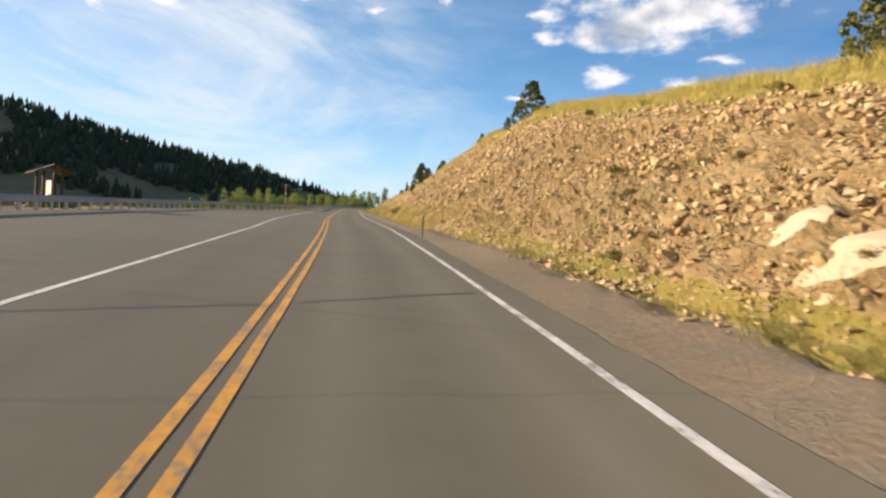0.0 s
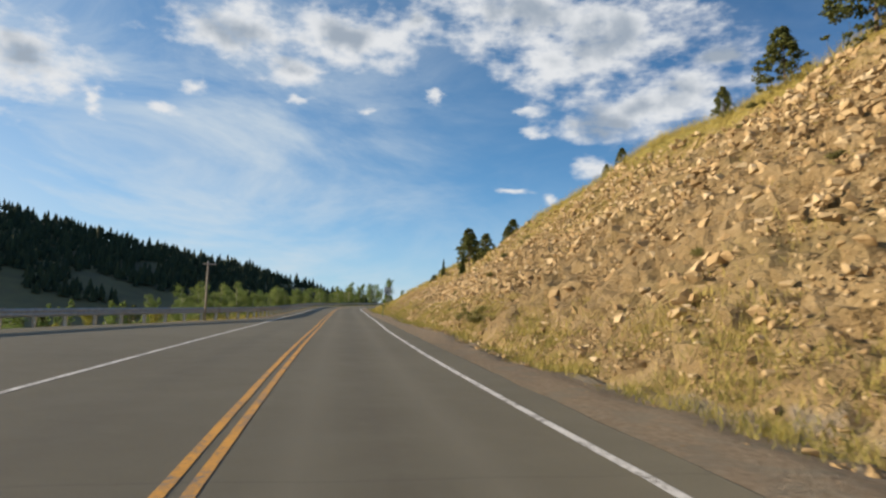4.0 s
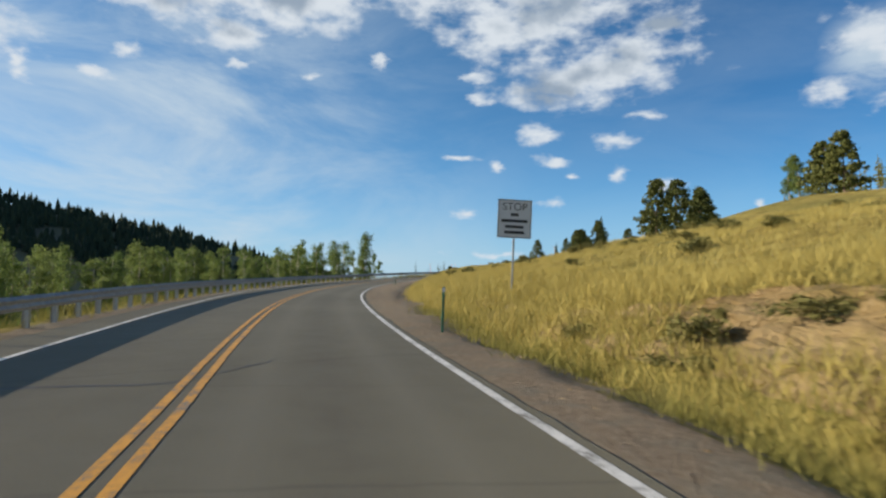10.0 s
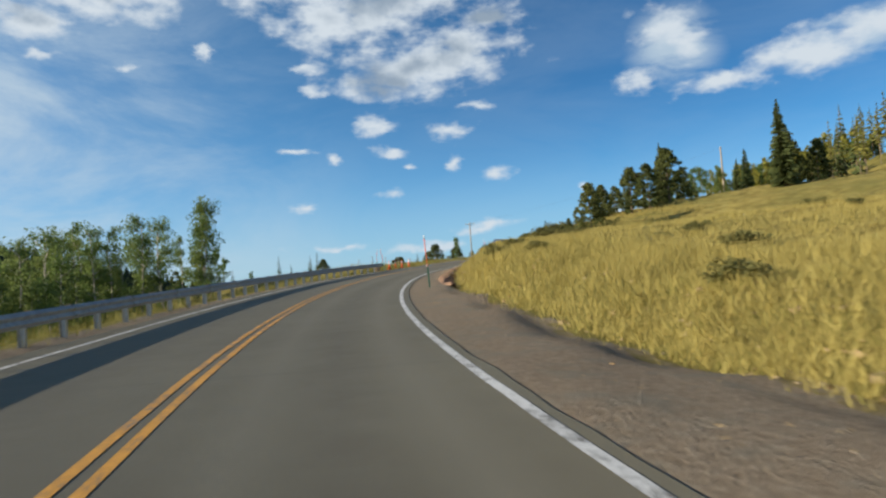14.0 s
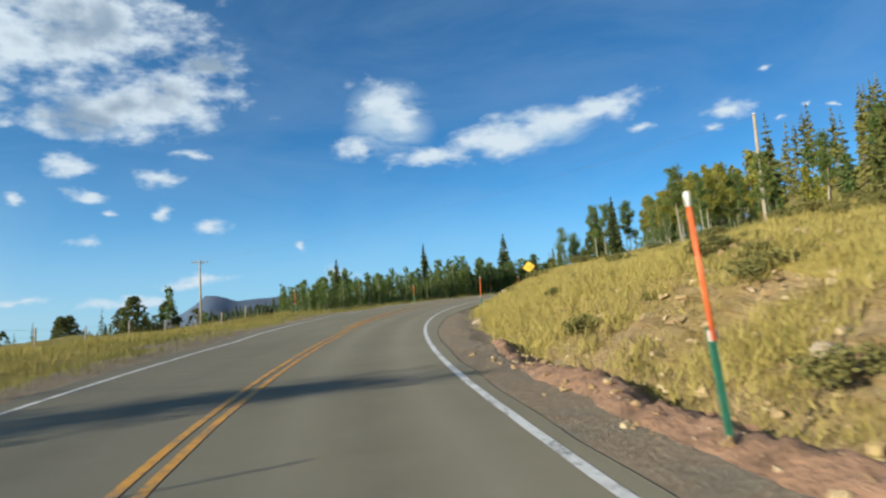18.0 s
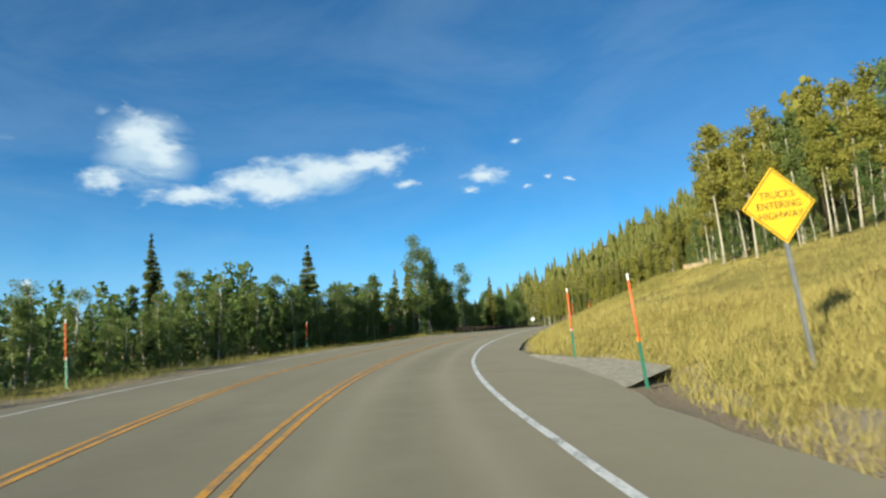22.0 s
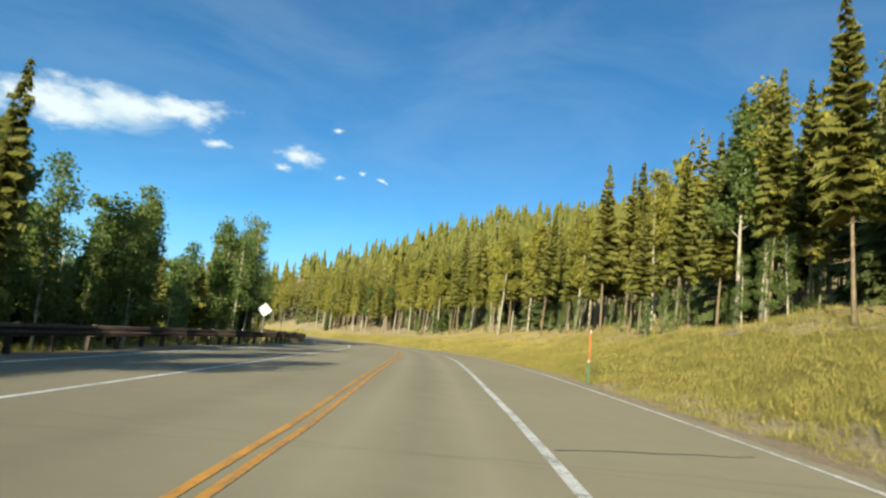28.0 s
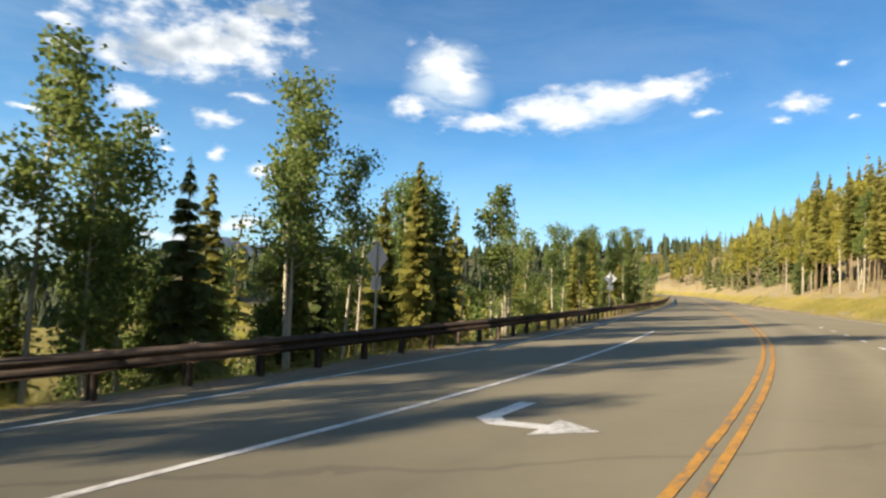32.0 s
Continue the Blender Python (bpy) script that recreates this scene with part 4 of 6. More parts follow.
def make_tree(kind, seed, h, lod=0):
    """Trunk and crown meshes of one tree h metres tall."""
    rng = np.random.default_rng(seed)
    if kind == "spruce":
        crown = conifer_crown(rng, h, h * rng.uniform(.15, .19), .05, 24 if not lod else 14, 11 if not lod else 6, 6 if not lod else 0, .32, .06)
        return trunk_mesh("trunk", h * .95, h * .014 + .03, rng, .1), crown, BARK, SPRUCE
    if kind == "lodgepole":
        bare = rng.uniform(.3, .5)
        limbs = [(h * rng.uniform(.15, bare), rng.uniform(0, 6.28), rng.uniform(.4, 1.1), rng.uniform(-.3, .1), .022) for _ in range(0 if lod else 9)]
        crown = conifer_crown(rng, h, h * rng.uniform(.085, .12), bare, 21 if not lod else 12, 9 if not lod else 6, 6 if not lod else 0, .2, .1)
        return trunk_mesh("trunk", h * .97, h * .0042 + .02, rng, .3, limbs=limbs), crown, PALE_BARK, LODGE
    if kind == "pine":
        limbs = [(h * rng.uniform(.2, .85), rng.uniform(0, 6.28), h * rng.uniform(.12, .24), h * rng.uniform(.0, .08), .04) for _ in range(10)]
        cen = []
        wide, lop = rng.uniform(.36, .46), rng.uniform(0, 6.28)
        for i in range(170 if not lod else 46):
            f = .05 + .93 * rng.random() ** .9
            out = h * wide * min(1, (1 - f) ** .62 * 1.12) * (.55 if f < .1 else 1)
            a = rng.uniform(0, 6.28)
            rr = out * (.3 + .75 * rng.random() ** .6) * (1 + .16 * math.cos(a - lop) + .12 * math.sin(9 * f + 2 * a))
            cen.append((math.cos(a) * rr, math.sin(a) * rr, h * f, h * rng.uniform(.04, .085)))
        cen.append((0, 0, h * .985, h * .035))
        return trunk_mesh("trunk", h * .92, h * .013 + .02, rng, .15, limbs=limbs), leaf_crown(rng, cen, 5200 if not lod else 320, h * .04 if not lod else h * .12, .6), BARK, PINE
    bare = {"young_aspen": rng.uniform(.06, .14), "tall_aspen": rng.uniform(.36, .58)}.get(kind, rng.uniform(.32, .5))
    limbs, cen = [], []
    for i in range(17):
        f = bare + (1 - bare) * (i + rng.uniform(0, 1)) / 17.5
        a, length = rng.uniform(0, 6.28), h * rng.uniform(*({'young_aspen': (.07, .16), 'tall_aspen': (.04, .09)}.get(kind, (.05, .115)))) * (1.15 - .6 * (f - bare) / (1 - bare))
        up = length * rng.uniform(.5, 1.1)
        limbs.append((h * f, a, length, up, .028))
        for t in (.6, 1.0):
            cen.append((math.cos(a) * length * t, math.sin(a) * length * t, h * f + up * t, h * (rng.uniform(.06, .105) if kind == 'young_aspen' else rng.uniform(.045, .08))))
    cen.append((0, 0, h * .97, h * .06))
    return (trunk_mesh("trunk", h * .96, h * .006 + .028, rng, .45, limbs=limbs if not lod else ()), leaf_crown(rng, cen, (3000 if kind == 'tall_aspen' else 3400) if not lod else 260, (h * (.0142 if kind == 'tall_aspen' else .0185)) if not lod else h * .06),
            ASPEN_BARK, ASPEN_GOLD if kind == "gold_aspen" else ASPEN)


TREE_WORDS = {
    "spruce": ("spruce_tree", "tall dark green spruce with drooping branches", "spruce"),
    "lodgepole": ("pine_tree", "slender pine with a bare sunlit trunk", "pine tree"),
    "pine": ("pine_tree", "bushy dark green pine on a grassy slope", "pine tree"),
    "aspen": ("aspen_tree", "green aspen with a pale slender trunk", "aspen"),
    "tall_aspen": ("aspen_tree", "tall slender aspen with a bare pale trunk", "aspen"),
    "young_aspen": ("young_aspen", "young leafy aspen growing dense to the ground", "aspen"),
    "gold_aspen": ("aspen_tree", "yellow-green aspen with a pale slender trunk", "aspen"),
}
STANDARD = {"spruce": 14.0, "lodgepole": 15.0, "pine": 5.0, "aspen": 11.0, "young_aspen": 6.0, "gold_aspen": 11.0, "tall_aspen": 12.0}
LIBRARY, LOW = {}, {}
for kind, tall in STANDARD.items():
    LIBRARY[kind] = [make_tree(kind, 11 + 7 * n, tall) for n in range(4)]
    LOW[kind] = [make_tree(kind, 91 + 7 * n, tall, 1) for n in range(3)]
TREES = {}
tree_rng = np.random.default_rng(5)


def plant(kind, s, d, h, sink=.1, group=""):
    """One tree as a thing: trunk and crown."""
    n = int(tree_rng.integers(4))
    k = h / STANDARD[kind]
    m = ground_at(s, d, -sink) @ pose(0, 0, 0, tree_rng.uniform(-2, 2), tree_rng.uniform(-2, 2), tree_rng.uniform(0, 360)) @ Matrix.Diagonal((k * tree_rng.uniform(.9, 1.12),) * 2 + (k, 1))
    if (kind, n) in TREES:
        proto = TREES[kind, n]
        ob = copy_thing(proto, Matrix())
        ob.matrix_basis = m
    else:
        name, label, cat = TREE_WORDS[kind]
        ob = TREES[kind, n] = empty(name, m, label, cat)
        trunk, crown, bark, leaf = LIBRARY[kind][n]
        part("trunk", trunk, bark, ob)
        part("crown", crown, leaf, ob)
    if group:
        ob["group"] = group
    return ob


def woods(name, label, kinds, spots, material_of):
    """A stand of far trees as one object for trunks and one for crowns."""
    for which, mat_kind in ((0, "trunk"), (1, "crown")):
        for leaf in sorted({material_of[k].name for k in kinds}) if which else [None]:
            pieces, keys = [], {}
            places = []
            for kind, n, x, y, z, a, k, t in spots:
                if leaf and material_of[kind].name != leaf:
                    continue
                if (kind, n) not in keys:
                    keys[kind, n] = len(pieces)
                    pieces.append(arrays(LOW[kind][n][which]))
                places.append((keys[kind, n], x, y, z, a, k, t))
            if places:
                me = merged(name, pieces, places)
                mt = BARK if not which else next(m for m in material_of.values() if m.name == leaf)
                if not which:
                    mt = PALE_BARK
                tagged(part(name, me, mt), label, "trees", kind="stuff")


def scatter(rng, s0, s1, front, depth, per, kinds, weights, tall, power=1.0):
    """Random tree places: kind, s, d, height."""
    out = []
    for _ in range(int((s1 - s0) * depth / per)):
        s = rng.uniform(s0, s1)
        d = front(s) + math.copysign(depth * rng.random() ** power, front(s))
        k = rng.choice(len(kinds), p=weights)
        out.append((kinds[k], s, d, tall[k] * rng.uniform(.72, 1.22)))
    return out


FRONT_R = [(335, 26), (360, 22), (385, 18), (400, 17), (412, 20), (425, 30), (436, 30), (446, 20), (470, 16.5), (510, 17), (560, 13), (640, 12), (860, 11)]
FRONT_L = [(325, -30), (345, -17), (360, -14), (420, -14), (445, -13), (490, -13), (520, -13.4), (565, -12.5), (640, -9), (860, -9)]
rng = np.random.default_rng(21)
right_near = scatter(rng, 338, 640, lambda s: tab(FRONT_R, s), 13, 8, ["lodgepole", "spruce", "gold_aspen", "aspen"], [.6, .04, .28, .08], [14, 12.5, 11.5, 11], 1.0)
left_near = scatter(rng, 330, 430, lambda s: tab(FRONT_L, s), 4.5, 2.1, ["young_aspen", "spruce"], [.94, .06], [5.6, 6], 1.0)
left_near += scatter(rng, 430, 640, lambda s: tab(FRONT_L, s), 6.5, 14, ["tall_aspen", "young_aspen", "spruce", "lodgepole"], [.66, .08, .06, .2], [13, 9, 11, 13.5], 1.0)
more = np.random.default_rng(77)
right_near += scatter(more, 378, 417, lambda s: tab(FRONT_R, s) + .5, 12, 7, ["gold_aspen", "aspen", "lodgepole"], [.6, .28, .12], [13, 12.5, 13])
left_near += scatter(more, 504, 548, lambda s: tab(FRONT_L, s) - .3, 6.5, 7, ["tall_aspen", "lodgepole"], [.76, .24], [12, 12.5])
edge_wood = np.random.default_rng(91)
left_near += scatter(edge_wood, 446, 486, lambda s: tab(FRONT_L, s) - .6, 10, 9, ["tall_aspen", "lodgepole", "young_aspen"], [.6, .2, .2], [12, 12.5, 8])
left_near += scatter(edge_wood, 482, 546, lambda s: tab(FRONT_L, s) - .8, 10, 9, ["tall_aspen", "lodgepole", "young_aspen"], [.68, .16, .16], [11.5, 11.5, 5])
left_near += scatter(more, 462, 501, lambda s: tab(FRONT_L, s), 7, 5.4, ["aspen", "young_aspen", "lodgepole"], [.5, .35, .15], [12.5, 9.5, 12.5])
left_near += scatter(more, 398, 462, lambda s: tab(FRONT_L, s), 8, 6.5, ["young_aspen", "aspen"], [.72, .28], [7.2, 9])
under = scatter(more, 342, 416, lambda s: tab(FRONT_R, s) - 1, 6, 6, ["young_aspen"], [1.0], [2.6])
under += scatter(more, 416, 560, lambda s: tab(FRONT_R, s) - .5, 7, 12, ["young_aspen"], [1.0], [3.0])
right_near += scatter(more, 490, 620, lambda s: tab(FRONT_R, s) + 3, 14, 13, ["lodgepole", "young_aspen", "gold_aspen"], [.5, .14, .36], [13, 6, 11])
deep_wood = []


def in_gap(s, d):
    return any(0 < a - s < 45 and abs(d - b + (a - s) * .37) < wide for a, b, wide in ((500.5, -10.7, 1.1), (532, -11.0, .9), (577, -9.6, 1.8)))


for kind, s, d, h in right_near + left_near:
    near_cut = in_gap(s, d) or (418 < s < 440 and 0 < d < 45) or (d < 0 and s < 350 - (d + 14) * 1.6)
    if near_cut or (s < 345 and d > 0 and kind == "lodgepole"):
        continue
    if d > 0:
        h *= float(np.interp(s, [338, 365, 385, 402, 430, 455, 480], [.36, .4, .46, .58, .6, .66, .92]))
    else:
        h *= float(np.interp(s, [330, 350, 385, 410, 430, 445, 465, 484, 498, 510, 530], [.26, .36, .72, .95, 1.05, .98, .86, .78, .82, 1.0, .9])) * (.85 if kind == "aspen" and s < 440 else 1)
    if kind == "lodgepole" and 0 < d and s < 402:
        kind = "gold_aspen" if int(s * 7) % 3 else "aspen"
    if (kind == "young_aspen" and s < 500 and d < tab(FRONT_L, s) - 1.5) or kind != "spruce" and d > tab(FRONT_R, s) + (7 if kind == "lodgepole" else 5.5):
        deep_wood.append((kind, s, d, h))
        continue
    plant(kind, s, d, h, group="roadside woods")

for kind, s, d, h in under:
    if not 414 < s < 444:
        plant(kind, s, d, h, group="growth under the woods")
far_spots, ridge_spots = [], []

behind = (scatter(rng, 350, 840, lambda s: tab(FRONT_R, s) + 13, 50, 28, ["lodgepole", "spruce", "gold_aspen"], [.6, .15, .25], [14.5, 14, 12])
          + scatter(rng, 330, 430, lambda s: tab(FRONT_L, s) - 4.5, 24, 6.5, ["young_aspen", "aspen", "spruce"], [.88, .06, .06], [5.8, 6, 7])
          + scatter(rng, 430, 850, lambda s: tab(FRONT_L, s) - 6, 26, 46, ["aspen", "lodgepole", "young_aspen"], [.5, .25, .25], [13.5, 14, 9])
          + scatter(rng, 640, 850, lambda s: tab(FRONT_L, s), 8, 24, ["aspen", "spruce"], [.5, .5], [10, 12])
          + scatter(rng, 660, 850, lambda s: tab(FRONT_R, s), 13, 20, ["lodgepole", "spruce", "gold_aspen"], [.5, .3, .2], [14, 13, 11]))
for kind, s, d, h in behind:
    if d > 0:
        h *= float(np.interp(s, [338, 365, 385, 402, 430, 455, 480], [.5, .52, .6, .8, .9, 1, 1]))
    else:
        h *= float(np.interp(s, [330, 350, 385, 430, 445, 465, 498, 510, 530], [.32, .46, .9, 1, .85, .95, .95, .8, .72]))
    if (416 < s < 442 and 0 < d < 45) or (d < 0 and (s < 350 - (d + 14) * 1.6 or 503 < s < 560 and d > -19)):
        continue
    x, y = xy(s, d)
    far_spots.append((kind, int(rng.integers(3)), float(x), float(y), lie(s, d) - .3, rng.uniform(0, 6.28), h / STANDARD[kind], rng.uniform(.9, 1.15)))
for kind, s, d, h in deep_wood:
    x, y = xy(s, d)
    far_spots.append((kind, int(rng.integers(3)), float(x), float(y), lie(s, d) - .3, rng.uniform(0, 6.28), h / STANDARD[kind], rng.uniform(.9, 1.15)))
MATS = {"lodgepole": LODGE, "spruce": SPRUCE, "gold_aspen": ASPEN_GOLD, "aspen": ASPEN, "young_aspen": ASPEN, "tall_aspen": ASPEN, "pine": PINE}
woods("forest", "dense mixed conifer and aspen forest on the slope", ["lodgepole", "spruce", "gold_aspen", "aspen", "young_aspen"], far_spots, MATS)


def layered_tree(rng, layers=6):
    """A plain conifer for the far slope: ragged skirts of branches."""
    V, F = [], []
    for k in range(layers):
        z, r = .1 + .8 * k / layers, .17 * (1 - k / layers) + .03
        n = len(V)
        for j in range(7):
            a = 2 * math.pi * j / 7 + rng.uniform(-.3, .3)
            q = r * rng.uniform(.55, 1.3)
            V.append((math.cos(a) * q, math.sin(a) * q, z + rng.uniform(-.06, .03)))
        V.append((0, 0, min(z + .28, 1.03)))
        F += [(n + j, n + (j + 1) % 7, n + 7) for j in range(7)]
    return np.array(V), np.array(F)


LAYERED = [layered_tree(np.random.default_rng(40 + k)) for k in range(5)]
for kind, s, d, h in scatter(rng, 400, 858, lambda s: tab(FRONT_R, s) + 60, 250, 48, ["lodgepole"], [1.0], [14.5]):
    x, y = xy(s, d)
    ridge_spots.append((int(rng.integers(5)), float(x), float(y), lie(s, d) - .5, rng.uniform(0, 6.28), h, 1.0))
tagged(part("forest", merged("forest", LAYERED, ridge_spots), LODGE), "pine forest covering the upper slope", "trees", kind="stuff")

# single trees on the hill over the road, and in the valley
for kind, s, d, h in [
    ("pine", 75.5, 21.2, 4.0), ("pine", 82, 21.6, 3.1), ("pine", 86.5, 21, 1.9), ("pine", 97.8, 19.8, 1.3), ("pine", 100.5, 19.7, 1.0), ("pine", 16.5, 14.6, 3.0), ("pine", 121.5, 13.4, 3.7), ("pine", 127.6, 14.5, 3.7), ("pine", 120.1, 14.8, 2.9), ("pine", 118.6, 17.0, 2.6),
    ("spruce", 116.6, 11.9, 2.5), ("pine", 118.0, 16.4, 2.0), ("spruce", 131, 12.1, 2.2), ("pine", 132.7, 11.3, 1.2), ("pine", 148.5, 13, 1.5),
    ("pine", 150, 23, 2.6), ("pine", 158, 24, 2.4),
    ("pine", 208, 26.0, 4.8), ("pine", 212, 29, 4.6), ("pine", 215, 32, 4.4), ("pine", 227, 35, 5.0), ("pine", 210, 41, 6.4), ("pine", 205, 40, 6.0), ("aspen", 216, 41, 6), ("aspen", 221, 42, 6.5), ("pine", 216.5, 21.2, 2.4), ("spruce", 218.6, 22.0, 2.6),
    ("spruce", 290, 32.2, 8.0), ("pine", 293.5, 33, 5.2), ("pine", 296, 36, 4), ("pine", 292.8, 16.2, 3.3), ("spruce", 286.5, 16.0, 3.0), ("spruce", 283, 14.5, 1.6), ("pine", 289.4, 19.0, 4.4), ("pine", 291.5, 22.5, 5.2), ("spruce", 295.5, 22.0, 6.2), ("pine", 287.5, 20.5, 4.2),
    ("pine", 279.5, 13.4, 1.2), ("pine", 276.5, 15.1, 3.8),
    ("pine", 299.5, 16.0, 3.7), ("pine", 304.2, 17.0, 3.8), ("spruce", 306, 18.4, 4.4), ("pine", 308, 24, 5), ("spruce", 313, 31, 6.5), ("aspen", 316, 26, 5.4), ("aspen", 319, 25, 5.5), ("aspen", 323, 28, 5.4), ("aspen", 327, 26, 5), ("spruce", 321, 30, 6), ("aspen", 331, 24, 4.8), ("aspen", 336, 20, 5.4), ("spruce", 339.3, 16, 4.8), ("aspen", 343.5, 15, 4.6), ("aspen", 341, 17, 4.2), ("aspen", 349, 16, 4.9), ("aspen", 347, 18, 4.4), ("spruce", 355.1, 15.6, 5.3), ("pine", 358, 15.4, 3.8), ("aspen", 352, 17, 4.6), ("aspen", 334, 21, 4.4), ("aspen", 362, 14.6, 3.6),
    ("spruce", 436, -30.4, 20.0), ("spruce", 400, -24, 11), ("spruce", 372, -20, 7), ("spruce", 485.2, 20.0, 15.0), ("spruce", 481, 26.3, 15.5), ("spruce", 462, 22, 14), ("spruce", 561, -14.5, 12), ("spruce", 487, -16, 10.5), ("aspen", 489.5, -14.8, 11), ("lodgepole", 491.5, -16.2, 11), ("spruce", 494, -15.4, 10), ("aspen", 496, -16.6, 11), ("lodgepole", 498.5, -15.2, 10.5), ("aspen", 509.5, -14.6, 10.5), ("aspen", 512, -15.6, 10.8), ("lodgepole", 514, -14.4, 10), ("aspen", 516, -16.5, 10.6), ("aspen", 518.6, -15.2, 10), ("lodgepole", 521, -16, 10.5), ("aspen", 523, -14.8, 9.6), ("aspen", 525.5, -16.4, 10), ("spruce", 528, -15.3, 9), ("lodgepole", 530, -16.6, 9.8), ("aspen", 533, -15.2, 9.2), ("spruce", 536.5, -16.2, 9), ("lodgepole", 540, -15, 9.4), ("aspen", 544, -16, 9), ("spruce", 548, -15, 8.5), ("aspen", 552, -13.5, 11), ("spruce", 415, 24.0, 12.5), ("spruce", 407, 26, 10),
    ("pine", 383, -73.5, 8.5), ("pine", 398, -92, 9), ("pine", 392, -94, 7.5), ("pine", 378, -80, 6), ("pine", 365, -88, 6.5), ("pine", 372, -70, 5), ("spruce", 396, -26, 6), ("pine", 318, -52, 4.4), ("spruce", 306, -60, 5.0), ("pine", 300, -62, 4.5), ("spruce", 312, -75, 6.0), ("pine", 290, -70, 5), ("spruce", 282, -80, 6.5), ("pine", 276, -72, 5),
]:
    if d < -10 and in_gap(s, d):
        continue
    if d < -13 and 505 < s < 550:
        kind, h = "tall_aspen" if kind == "aspen" else kind, h * 1.15
    plant(kind, s, d, h, .15, "single trees on the hill" if d > 0 and s < 345 else "")

valley = scatter(rng, 206, 292, lambda s: -23.0, 24, 15, ["young_aspen", "spruce"], [.95, .05], [9.4, 7.5]) + scatter(rng, 100, 205, lambda s: -15.0, 16, 45, ["young_aspen", "gold_aspen"], [.85, .15], [5.0, 5.2])
for kind, s, d, h in valley:
    plant(kind, s, d, h, .1, "trees below the road")
low_spots = []
for kind, s, d, h in scatter(rng, 200, 470, lambda s: -62.0, 140, 230, ["spruce", "pine", "aspen"], [.4, .35, .25], [8, 6, 9]) + scatter(rng, 60, 215, lambda s: -34.0, 60, 190, ["aspen", "pine"], [.7, .3], [6, 5]):
    x, y = xy(s, d)
    low_spots.append((kind, int(rng.integers(3)), float(x), float(y), lie(s, d) - .3, rng.uniform(0, 6.28), h / STANDARD[kind], 1.0))
woods("valley_trees", "scattered conifers and aspens in the valley", ["spruce", "pine", "aspen"], low_spots, MATS)

# dead trunks among the living trees below the road
for k, (s, d, h, lean) in enumerate([(553.5, -13.0, 10.5, 2), (556, -13.6, 8.2, -3), (548, -14.5, 7.5, 4), (538, -15, 9.0, -5), (516, -13.8, 9.5, 3), (470, -14.2, 8.5, -2)]):
    dead_rng = np.random.default_rng(700 + k)
    snag = empty("dead_tree", ground_at(s, d, -.1) @ pose(0, 0, 0, lean, lean * .6, 60 * k), "grey dead tree trunk with short broken branches", "dead tree", "dead trees")
    stubs = [(h * dead_rng.uniform(.3, .95), dead_rng.uniform(0, 6.28), dead_rng.uniform(.3, 1.0), dead_rng.uniform(-.1, .25), .02) for _ in range(14)]
    part("trunk", trunk_mesh("trunk", h, h * .008 + .03, dead_rng, .2, limbs=stubs), DEAD_WOOD, snag)

# ---- far hills ----
HILL = None


def hill_material():
    m, N, L, B = mat("hill_grass")
    v = obj_vec(N)
    a = noise_node(N, L, .012, 5, .6, v)
    b = noise_node(N, L, .09, 5, .65, v)
    c = ramp_node(N, L, a, [(.35, (.09, .075, .04)), (.55, (.19, .155, .06)), (.7, (.12, .092, .05))])
    c = mix_node(N, L, math_node(N, L, "MULTIPLY", b, .6), c, (.06, .06, .028))
    L.new(c, B.inputs["Base Color"])
    B.inputs["Roughness"].default_value = .95
    return m


HILL = hill_material()
# wooded slopes far off; the blue of the air's haze is in the base colour
HAZE_BLUE_HILL = plain("far_wooded_mountain", (.075, .105, .165), .95, 0, .2, .004)


def cone_tree(rng):
    V, F = [], []
    for z, r in ((.12, .30), (.38, .22), (.64, .14)):
        n = len(V)
        for k in range(6):
            a = 2 * math.pi * k / 6 + rng.uniform(-.3, .3)
            q = r * rng.uniform(.6, 1.2)
            V.append((math.cos(a) * q, math.sin(a) * q, z + rng.uniform(-.08, .05)))
        V.append((0, 0, min(z + .5, 1.05)))
        F += [(n + k, n + (k + 1) % 6, n + 6) for k in range(6)]
    return np.array(V), np.array(F)


CONES = [cone_tree(np.random.default_rng(k)) for k in range(5)]


